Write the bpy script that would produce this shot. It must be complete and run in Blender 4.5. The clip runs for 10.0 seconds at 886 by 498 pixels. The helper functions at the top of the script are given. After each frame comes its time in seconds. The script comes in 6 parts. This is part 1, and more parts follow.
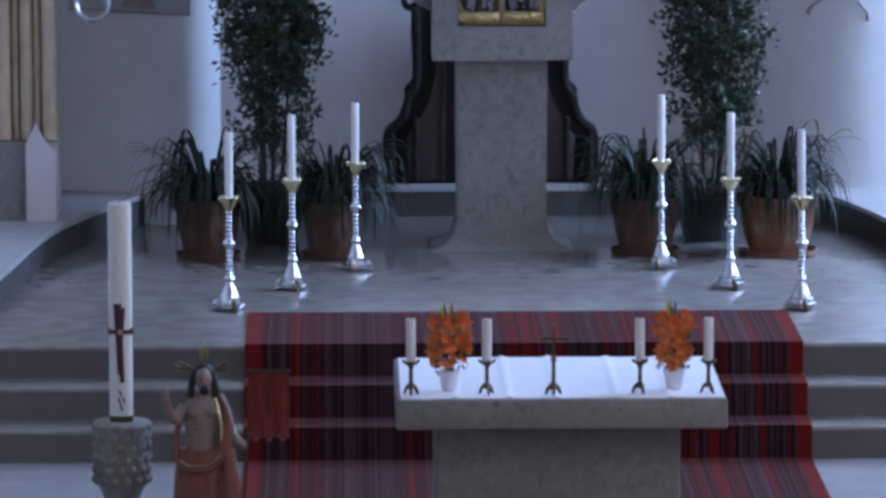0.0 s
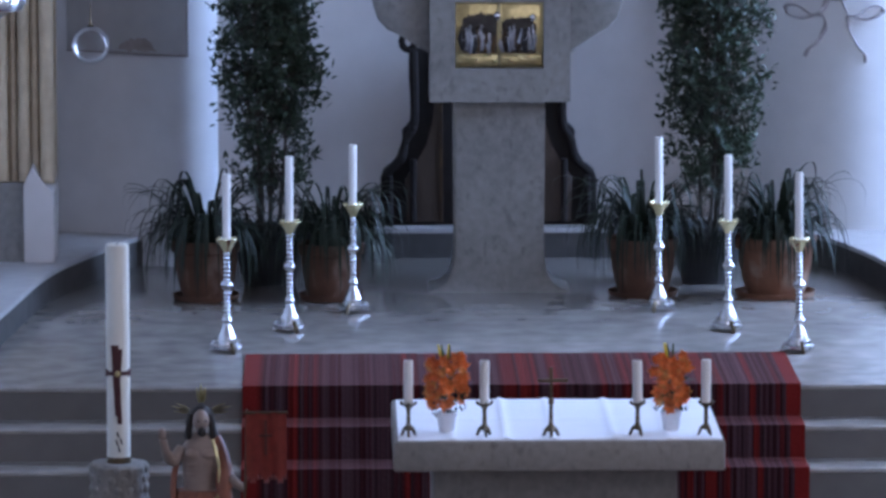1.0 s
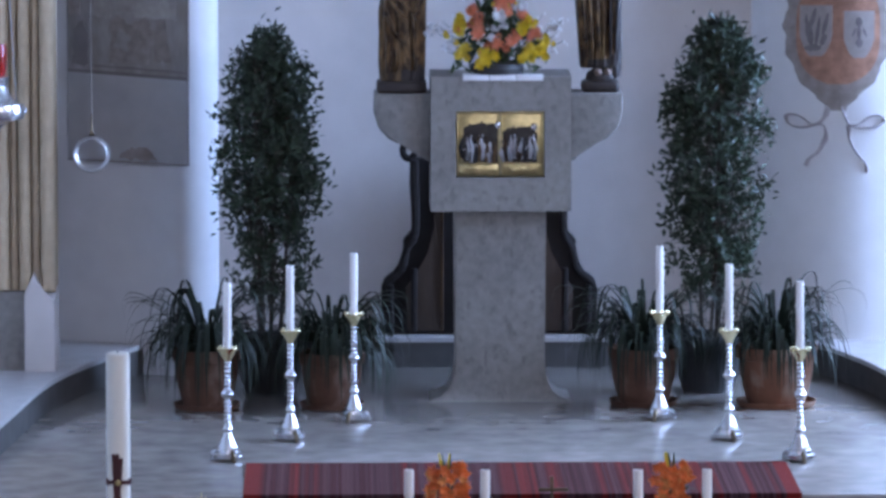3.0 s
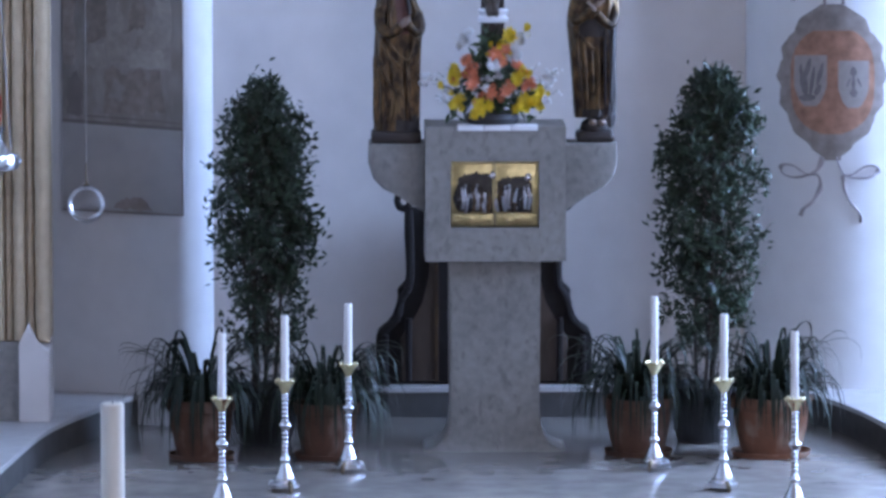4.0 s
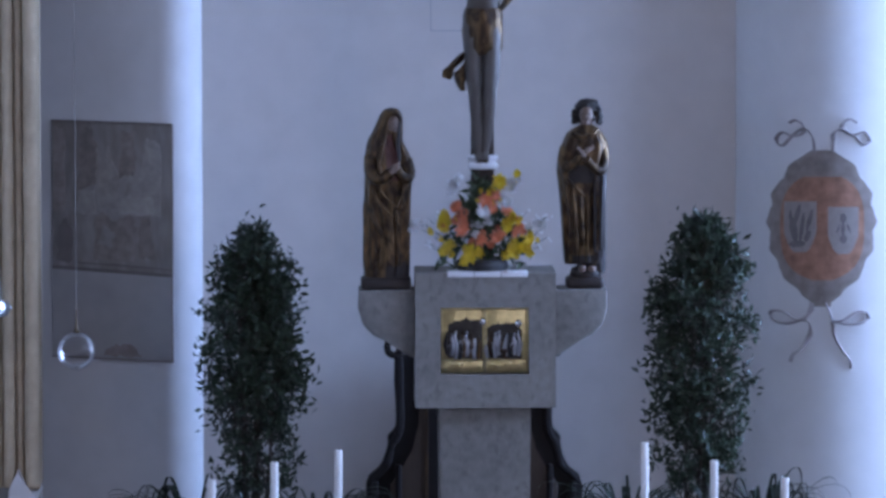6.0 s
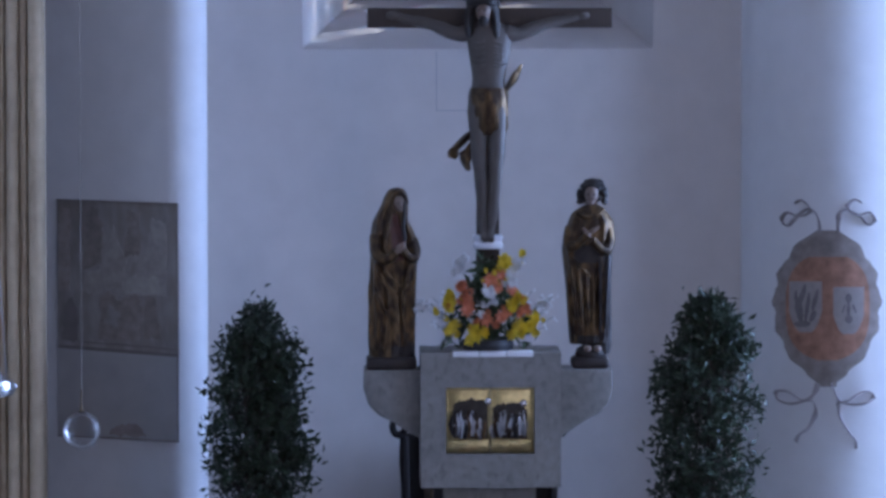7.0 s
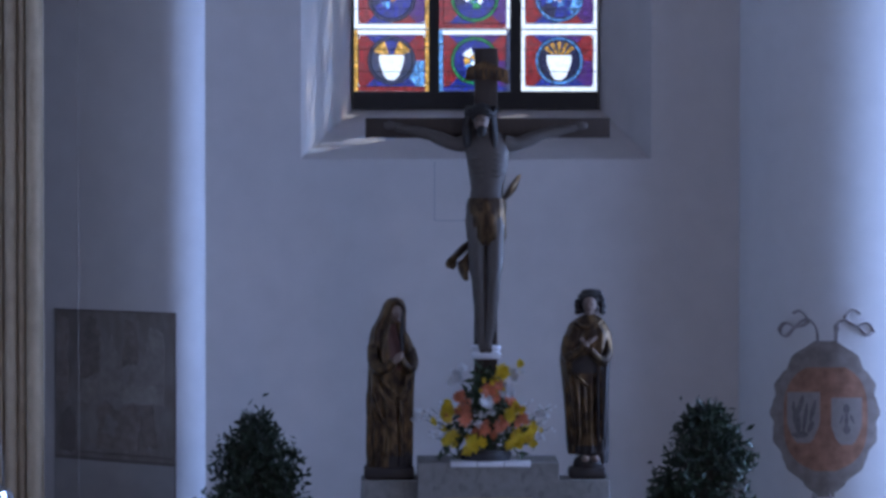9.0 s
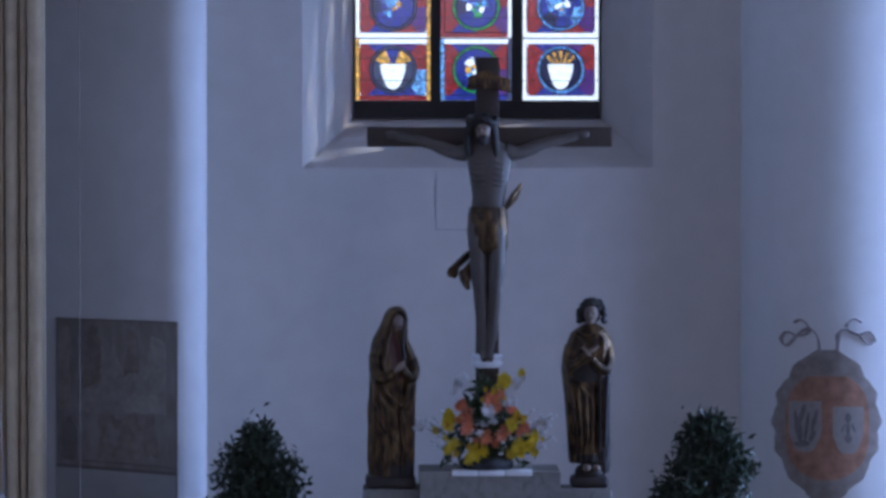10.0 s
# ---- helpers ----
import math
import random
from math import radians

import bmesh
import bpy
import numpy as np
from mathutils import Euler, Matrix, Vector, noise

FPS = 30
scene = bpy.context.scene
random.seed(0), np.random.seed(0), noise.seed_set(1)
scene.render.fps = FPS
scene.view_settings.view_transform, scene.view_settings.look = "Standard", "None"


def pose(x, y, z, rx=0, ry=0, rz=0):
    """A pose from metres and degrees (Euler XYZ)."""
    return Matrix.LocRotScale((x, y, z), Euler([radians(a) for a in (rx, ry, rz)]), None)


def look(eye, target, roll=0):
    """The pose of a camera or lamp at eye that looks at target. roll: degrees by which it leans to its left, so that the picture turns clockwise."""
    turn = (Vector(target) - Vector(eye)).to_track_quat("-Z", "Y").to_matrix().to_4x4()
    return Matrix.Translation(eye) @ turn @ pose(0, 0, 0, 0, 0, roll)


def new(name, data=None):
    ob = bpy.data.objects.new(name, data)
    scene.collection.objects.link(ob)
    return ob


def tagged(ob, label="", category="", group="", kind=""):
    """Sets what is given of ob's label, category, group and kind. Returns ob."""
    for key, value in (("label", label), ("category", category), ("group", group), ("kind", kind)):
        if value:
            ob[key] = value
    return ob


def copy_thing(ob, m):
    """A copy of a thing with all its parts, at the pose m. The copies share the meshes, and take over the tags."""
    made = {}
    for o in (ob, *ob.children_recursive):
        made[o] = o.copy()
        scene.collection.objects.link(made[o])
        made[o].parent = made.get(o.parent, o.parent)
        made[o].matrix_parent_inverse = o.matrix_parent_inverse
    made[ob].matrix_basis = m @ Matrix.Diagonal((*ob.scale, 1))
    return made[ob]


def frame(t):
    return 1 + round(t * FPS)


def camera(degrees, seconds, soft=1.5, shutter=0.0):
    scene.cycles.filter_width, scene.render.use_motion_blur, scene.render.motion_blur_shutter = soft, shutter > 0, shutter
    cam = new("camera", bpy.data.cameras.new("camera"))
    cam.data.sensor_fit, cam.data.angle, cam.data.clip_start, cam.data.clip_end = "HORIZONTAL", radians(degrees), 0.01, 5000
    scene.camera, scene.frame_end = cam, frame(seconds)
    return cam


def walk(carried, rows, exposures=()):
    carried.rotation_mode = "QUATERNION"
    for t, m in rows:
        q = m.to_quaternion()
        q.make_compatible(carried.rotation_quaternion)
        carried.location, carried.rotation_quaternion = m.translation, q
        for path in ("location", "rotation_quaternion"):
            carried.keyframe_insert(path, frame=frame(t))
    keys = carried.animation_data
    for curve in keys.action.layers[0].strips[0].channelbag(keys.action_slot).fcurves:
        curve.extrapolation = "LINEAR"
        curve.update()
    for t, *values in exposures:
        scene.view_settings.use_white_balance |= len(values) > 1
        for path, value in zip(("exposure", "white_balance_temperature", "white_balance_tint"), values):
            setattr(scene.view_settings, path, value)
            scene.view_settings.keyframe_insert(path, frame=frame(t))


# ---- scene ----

cam = camera(8.79, 10.0, soft=3.2)
EYE = (-0.82, 0.0, 4.55)
# seconds, pitch, yaw, roll: the camera stands on a tripod in the gallery and tilts upwards
ROWS = [
    (0, -7.9600, -1.0300, 0.150),
    (0.5, -7.7259, -1.0413, 0.106),
    (1, -7.5454, -1.0460, 0.096),
    (1.5, -7.3626, -1.0535, 0.096),
    (2, -7.0249, -0.9973, 0.068),
    (2.5, -6.7087, -1.0163, 0.057),
    (4, -5.9629, -1.0875, 0.064),
    (4.5, -5.6208, -1.1502, 0.078),
    (5, -5.2545, -1.1695, 0.066),
    (5.5, -4.8731, -1.2000, 0.095),
    (7, -3.7151, -1.1337, 0.050),
    (7.5, -3.2703, -1.1253, 0.016),
    (8, -2.9876, -1.1295, 0.017),
    (8.5, -2.7617, -1.1504, -0.020),
    (9, -2.6220, -1.1488, -0.044),
    (9.5, -2.5453, -1.1582, -0.033),
    (10, -2.5323, -1.1340, -0.039),
]
EXPO = [(0, 0.70, 6450, 7), (1.0, 0.87, 6450, 7), (2.0, 1.13, 6500, 7), (2.5, 1.22, 6500, 7), (4.5, 1.16, 6400, 8), (5.0, 1.03, 6350, 9), (5.5, 0.85, 6300, 9),
        (7.0, 0.42, 6180, 11), (7.5, 0.25, 6120, 12), (8.0, 0.05, 6050, 13), (9.0, -0.13, 6000, 13), (10, -0.15, 6000, 13)]
walk(cam, [(t, pose(*EYE, 90 + p, r, y)) for t, p, y, r in ROWS], EXPO)

# ---- light ----
SUN_DIR = Vector((-1.0, -0.42, -1.05))
world = bpy.data.worlds.new("sky")
scene.world = world
world.use_nodes = True
wn = world.node_tree.nodes
sky = wn.new("ShaderNodeTexSky")
sky.sky_type, sky.sun_disc = "NISHITA", False
sky.sun_elevation = math.asin(-SUN_DIR.normalized().z)
sky.sun_rotation = math.atan2(-SUN_DIR.x, -SUN_DIR.y)
wn["Background"].inputs["Strength"].default_value = 0.12
world.node_tree.links.new(sky.outputs[0], wn["Background"].inputs["Color"])


def lamp(name, kind, m, energy, colour, **kw):
    d = bpy.data.lights.new(name, kind)
    d.energy, d.color = energy, colour
    for k, v in kw.items():
        if k == "size":
            d.shape, d.size, d.size_y = "RECTANGLE", v[0], v[1]
        elif k == "spread":
            d.spread = radians(v)
        elif k == "angle":
            d.angle = radians(v)
    ob = new(name, d)
    ob.matrix_world = m
    return ob


SKYBLUE = (0.39, 0.555, 1.0)
HAZE = (0.83, 0.80, 1.0)
lamp("sun", "SUN", look((6, 34, 10), Vector((6, 34, 10)) + SUN_DIR), 5.0, (1.0, 0.95, 0.86), angle=0.5)
lamp("window_light_right", "AREA", look((5.22, 29.5, 3.4), (0.0, 29.6, 1.9)), 400, SKYBLUE, size=(2.0, 3.4))
lamp("window_light_left", "AREA", look((-5.22, 29.4, 3.6), (-2.5, 30.5, 3.0)), 3, SKYBLUE, size=(1.6, 3.4))
# added fill lamps without a visible source, to brighten altar, piers and back wall
lamp("side_fill_right", "AREA", look((5.5, 24.4, 5.2), (-0.6, 23.4, 1.2)), 155, SKYBLUE, size=(1.2, 3.2), spread=110)
lamp("front_fill_right", "AREA", look((5.5, 17.5, 5.2), (0.0, 22.0, 1.0)), 120, HAZE, size=(1.8, 3.6))
lamp("west_fill", "AREA", look((0.0, -6.7, 6.4), (-0.5, 24.0, 1.6)), 275, HAZE, size=(3.6, 4.2))

# ---- materials ----


def mat(name, colour, rough=0.6, metal=0.0, vary=0.12, grain=20.0, bump=0.1, dirt=None, spec=0.5, stretch=(1, 1, 1), trans=0.0, sheen=0.0, coat=0.0):
    """A surface with grain and larger stains, by the object's own metres."""
    m = bpy.data.materials.new(name)
    m.use_nodes = True
    nt = m.node_tree
    n, l = nt.nodes, nt.links
    b = n["Principled BSDF"]
    tc = n.new("ShaderNodeTexCoord")
    mp = n.new("ShaderNodeMapping")
    mp.inputs["Scale"].default_value = stretch
    l.new(tc.outputs["Object"], mp.inputs[0])
    fine, coarse = n.new("ShaderNodeTexNoise"), n.new("ShaderNodeTexNoise")
    fine.inputs["Scale"].default_value, fine.inputs["Detail"].default_value = grain, 5
    coarse.inputs["Scale"].default_value, coarse.inputs["Detail"].default_value = grain / 12, 3
    l.new(mp.outputs[0], fine.inputs["Vector"])
    l.new(mp.outputs[0], coarse.inputs["Vector"])
    add = n.new("ShaderNodeMath")
    add.operation = "ADD"
    l.new(fine.outputs[0], add.inputs[0])
    l.new(coarse.outputs[0], add.inputs[1])
    ramp = n.new("ShaderNodeValToRGB")
    c = Vector(colour)
    low = Vector(dirt) if dirt else c * (1 - 2 * vary)
    ramp.color_ramp.elements[0].position, ramp.color_ramp.elements[1].position = 0.3, 0.7
    ramp.color_ramp.elements[0].color = (*low, 1)
    ramp.color_ramp.elements[1].color = (*[min(1, v * (1 + vary)) for v in c], 1)
    half = n.new("ShaderNodeMath")
    half.operation = "MULTIPLY"
    half.inputs[1].default_value = 0.5
    l.new(add.outputs[0], half.inputs[0])
    l.new(half.outputs[0], ramp.inputs[0])
    info = n.new("ShaderNodeObjectInfo")
    hsv = n.new("ShaderNodeHueSaturation")
    mr = n.new("ShaderNodeMapRange")
    mr.inputs["To Min"].default_value, mr.inputs["To Max"].default_value = 1 - vary / 2, 1 + vary / 2
    l.new(info.outputs["Random"], mr.inputs[0])
    l.new(mr.outputs[0], hsv.inputs["Value"])
    l.new(ramp.outputs[0], hsv.inputs["Color"])
    l.new(hsv.outputs[0], b.inputs["Base Color"])
    b.inputs["Roughness"].default_value, b.inputs["Metallic"].default_value = rough, metal
    b.inputs["Specular IOR Level"].default_value = spec
    b.inputs["Transmission Weight"].default_value = trans
    b.inputs["Sheen Weight"].default_value = sheen
    b.inputs["Coat Weight"].default_value = coat
    if bump:
        bp = n.new("ShaderNodeBump")
        bp.inputs["Strength"].default_value, bp.inputs["Distance"].default_value = bump, 0.01
        l.new(fine.outputs[0], bp.inputs["Height"])
        l.new(bp.outputs[0], b.inputs["Normal"])
    return m


def spotted(m, colour, scale, lo, hi):
    """Adds pits or inclusions of another colour to a material."""
    n, l = m.node_tree.nodes, m.node_tree.links
    b = n["Principled BSDF"]
    old = b.inputs["Base Color"].links[0].from_socket
    tc = n.new("ShaderNodeTexCoord")
    mp = n.new("ShaderNodeMapping")
    mp.inputs["Scale"].default_value = (1, 1, 0.6)
    l.new(tc.outputs["Object"], mp.inputs[0])
    no = n.new("ShaderNodeTexNoise")
    no.inputs["Scale"].default_value, no.inputs["Detail"].default_value = scale, 4
    l.new(mp.outputs[0], no.inputs["Vector"])
    r = n.new("ShaderNodeMapRange")
    r.inputs["From Min"].default_value, r.inputs["From Max"].default_value = lo, hi
    l.new(no.outputs[0], r.inputs[0])
    mix = n.new("ShaderNodeMix")
    mix.data_type = "RGBA"
    l.new(r.outputs[0], mix.inputs["Factor"])
    l.new(old, mix.inputs["A"])
    mix.inputs["B"].default_value = (*colour, 1)
    l.new(mix.outputs["Result"], b.inputs["Base Color"])
    return m


def pane_mat(name, colour, gloss=0.06, low=0.45):
    """Coloured window glass: it lets light through in its colour."""
    m = bpy.data.materials.new(name)
    m.use_nodes = True
    n, l = m.node_tree.nodes, m.node_tree.links
    t, g, mx = n.new("ShaderNodeBsdfTransparent"), n.new("ShaderNodeBsdfGlossy"), n.new("ShaderNodeMixShader")
    no, tc = n.new("ShaderNodeTexNoise"), n.new("ShaderNodeTexCoord")
    no.inputs["Scale"].default_value = 42
    no.inputs["Detail"].default_value = 4
    l.new(tc.outputs["Object"], no.inputs["Vector"])
    ramp = n.new("ShaderNodeValToRGB")
    ramp.color_ramp.elements[0].color = (*[v * low for v in colour], 1)
    ramp.color_ramp.elements[1].color = (*[0.95 * v + 0.05 * max(colour) for v in colour], 1)
    ramp.color_ramp.elements[0].position, ramp.color_ramp.elements[1].position = 0.36, 0.66
    l.new(no.outputs[0], ramp.inputs[0])
    l.new(ramp.outputs[0], t.inputs[0])
    for e in ramp.color_ramp.elements:
        e.color = (*[math.sqrt(v) for v in e.color[:3]], 1)
    g.inputs["Roughness"].default_value = 0.15
    mx.inputs[0].default_value = gloss
    l.new(t.outputs[0], mx.inputs[1])
    l.new(g.outputs[0], mx.inputs[2])
    l.new(mx.outputs[0], n["Material Output"].inputs[0])
    return m


PLASTER = mat("lime_plaster", (0.74, 0.73, 0.72), 0.9, vary=0.03, grain=9, bump=0.12, spec=0.2)
APSE = mat("grey_white_limewash", (0.60, 0.555, 0.525), 0.9, vary=0.05, grain=6, bump=0.12, spec=0.2)
PIER = mat("pier_plaster", (0.70, 0.695, 0.70), 0.9, vary=0.05, grain=7, bump=0.12, spec=0.2)
OCHRE = mat("ochre_paint", (0.46, 0.36, 0.24), 0.8, vary=0.12, grain=14, bump=0.1, spec=0.3)
TUFF = spotted(mat("tuff_stone", (0.262, 0.248, 0.228), 0.75, vary=0.14, grain=26, bump=0.3, spec=0.3), (0.165, 0.15, 0.14), 30, 0.55, 0.75)
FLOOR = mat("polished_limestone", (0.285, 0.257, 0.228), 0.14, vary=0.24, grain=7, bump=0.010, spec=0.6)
# same limestone as FLOOR, darkened for the shade on the risers
STEP_SHADE = mat("step_limestone", (0.115, 0.10, 0.088), 0.35, vary=0.12, grain=8, bump=0.06)
NAVE = mat("nave_stone", (0.30, 0.28, 0.27), 0.5, vary=0.12, grain=6, bump=0.05)
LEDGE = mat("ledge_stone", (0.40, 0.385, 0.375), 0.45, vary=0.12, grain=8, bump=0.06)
# same stone as LEDGE, darkened for the shade on its front
LEDGE_SHADE = mat("shaded_ledge_stone", (0.085, 0.08, 0.076), 0.85, vary=0.15, grain=10, bump=0.08, spec=0.15)
# darker than bare clay: the leaf shade on the pots is mixed in
TERRA_SHADED = spotted(mat("terracotta", (0.115, 0.056, 0.035), 0.8, vary=0.2, grain=16, bump=0.15, spec=0.25), (0.24, 0.17, 0.13), 8, 0.55, 0.75)
TERRA_BRIGHT = spotted(mat("orange_terracotta", (0.21, 0.095, 0.055), 0.8, vary=0.2, grain=16, bump=0.15, spec=0.25), (0.34, 0.25, 0.19), 8, 0.52, 0.72)
DARKPOT = mat("dark_pot_glaze", (0.03, 0.03, 0.032), 0.5, vary=0.2, grain=12)
SOIL = mat("potting_soil", (0.03, 0.022, 0.016), 0.95, vary=0.25, grain=60, bump=0.6)
SILVER = mat("silver_plate", (0.62, 0.62, 0.63), 0.26, 1.0, vary=0.06, grain=40, bump=0.05)
BRASS = mat("polished_brass", (0.80, 0.70, 0.42), 0.22, 1.0, vary=0.1, grain=40, bump=0.05)
PEWTER = mat("worn_pewter", (0.42, 0.42, 0.44), 0.42, 0.9, vary=0.25, grain=30, bump=0.2)
NIELLO = mat("black_niello", (0.05, 0.045, 0.04), 0.4, 0.5, vary=0.35, grain=30, bump=0.3)
OLDBRASS = mat("dark_brass", (0.13, 0.10, 0.065), 0.4, 1.0, vary=0.15, grain=40, bump=0.08)
GOLD = mat("gilding", (0.58, 0.49, 0.25), 0.30, 1.0, vary=0.25, grain=22, bump=0.3)
# worn gilding; its streaks and dark spots also stand for shade in folds
OLDGOLD = mat("worn_shaded_gilding", (0.17, 0.105, 0.048), 0.40, 0.65, vary=0.4, grain=34, bump=0.6, stretch=(1, 1, 0.35))
OLDGOLD = spotted(OLDGOLD, (0.035, 0.022, 0.014), 22, 0.40, 0.62)
WINE = mat("wine_red_paint", (0.09, 0.026, 0.018), 0.55, vary=0.25, grain=20, bump=0.3)
ROBE = mat("dark_robe_paint", (0.028, 0.02, 0.017), 0.6, vary=0.3, grain=22, bump=0.3)
REDROBE = mat("red_robe_paint", (0.25, 0.085, 0.048), 0.55, vary=0.2, grain=22, bump=0.3)
SKIN = mat("carved_flesh_paint", (0.22, 0.155, 0.12), 0.55, vary=0.15, grain=18, bump=0.15)
PALE = mat("pale_figure_paint", (0.105, 0.088, 0.076), 0.55, vary=0.12, grain=18, bump=0.15)
FLESH = mat("light_flesh_paint", (0.30, 0.225, 0.185), 0.5, vary=0.15, grain=18, bump=0.12)
HAIR = mat("dark_hair_paint", (0.02, 0.016, 0.014), 0.6, vary=0.2, grain=40, bump=0.3)
WOOD = mat("dark_oak", (0.05, 0.033, 0.024), 0.5, vary=0.2, grain=14, bump=0.2, stretch=(6, 6, 1))
BROWN = mat("brown_panel_wood", (0.05, 0.030, 0.019), 0.5, vary=0.2, grain=14, bump=0.2, stretch=(6, 6, 1))
BLACKWOOD = mat("black_carved_wood", (0.016, 0.012, 0.011), 0.7, vary=0.2, grain=20, bump=0.2, spec=0.25)
WAX = mat("candle_wax", (0.80, 0.78, 0.74), 0.45, vary=0.03, grain=8, bump=0.03)
OLDWAX = mat("ivory_wax", (0.78, 0.78, 0.71), 0.45, vary=0.03, grain=8, bump=0.03)
WICK = mat("wick", (0.02, 0.02, 0.02), 0.9)
LINEN = mat("white_linen", (0.86, 0.87, 0.90), 0.85, vary=0.02, grain=60, bump=0.1, spec=0.2)
CERAMIC = mat("white_ceramic", (0.8, 0.8, 0.82), 0.25, vary=0.03, grain=10)
LEAF = mat("ficus_leaf", (0.034, 0.055, 0.030), 0.38, vary=0.35, grain=9, bump=0.05, spec=0.4)
STRAP = mat("strap_leaf", (0.013, 0.022, 0.011), 0.5, vary=0.3, grain=6, bump=0.04, spec=0.3)
BARK = mat("stem_bark", (0.05, 0.04, 0.03), 0.85, vary=0.2, grain=30, bump=0.4)
SPRIG = mat("sprig_green", (0.05, 0.085, 0.035), 0.5, vary=0.3, grain=20)
ORANGE = mat("orange_petal", (0.93, 0.25, 0.06), 0.5, vary=0.2, grain=24, sheen=0.2)
PEACH2 = mat("light_orange_petal", (0.94, 0.43, 0.16), 0.5, vary=0.2, grain=24)
PEACH = mat("peach_petal", (0.68, 0.24, 0.12), 0.5, vary=0.2, grain=24)
YELLOW = mat("yellow_petal", (0.75, 0.56, 0.035), 0.5, vary=0.15, grain=24)
WHITEP = mat("white_petal", (0.74, 0.74, 0.74), 0.5, vary=0.08, grain=24)
CRIMSON = mat("crimson_banner", (0.26, 0.045, 0.03), 0.85, vary=0.2, grain=40, bump=0.2, sheen=0.3)
CROSSRED = mat("dark_red_wax", (0.07, 0.012, 0.016), 0.5, vary=0.2, grain=20)
IRON = mat("black_iron", (0.02, 0.02, 0.022), 0.5, 0.3, vary=0.2, grain=20)
PAPER = mat("paper_white", (0.80, 0.80, 0.82), 0.8, vary=0.03, grain=30)
RUBY = mat("ruby_lamp_glass", (0.55, 0.02, 0.015), 0.1, vary=0.1, grain=10, trans=0.6)
CRESTGREY = mat("faded_grey_fresco", (0.40, 0.345, 0.31), 0.9, vary=0.26, grain=16, bump=0.05, spec=0.15)
CRESTORANGE = mat("faded_orange_fresco", (0.44, 0.24, 0.165), 0.9, vary=0.32, grain=16, bump=0.05, spec=0.15)
CRESTDARK = mat("dark_fresco_paint", (0.24, 0.215, 0.215), 0.9, vary=0.2, grain=30, spec=0.15)
CRESTPALE = mat("pale_fresco_paint", (0.39, 0.345, 0.32), 0.9, vary=0.1, grain=30, spec=0.15)
RIBBON = mat("brown_ribbon_fresco", (0.40, 0.36, 0.36), 0.9, vary=0.2, grain=30, spec=0.15)
FRESCO = spotted(mat("old_fresco", (0.355, 0.33, 0.31), 0.9, vary=0.26, grain=20, bump=0.06, spec=0.15, stretch=(1, 1, 0.3)), (0.24, 0.21, 0.19), 5, 0.46, 0.72)
FRESCO_LOW = mat("plain_fresco_field", (0.40, 0.39, 0.385), 0.9, vary=0.09, grain=7, bump=0.06, spec=0.15)
FRESCO_PALE = mat("pale_fresco_field", (0.39, 0.36, 0.335), 0.9, vary=0.18, grain=22, spec=0.15)
FRESCO_BROWN = mat("brown_fresco_field", (0.31, 0.272, 0.25), 0.9, vary=0.22, grain=22, spec=0.15)
FRESCO_LIGHT = mat("light_fresco_field", (0.46, 0.43, 0.40), 0.9, vary=0.16, grain=22, spec=0.15)
FRESCO_DARK = mat("dark_fresco_line", (0.235, 0.21, 0.20), 0.9, vary=0.15, grain=10, spec=0.15)
HATCH = mat("hatch_joint", (0.42, 0.41, 0.42), 0.9, vary=0.1, grain=20)


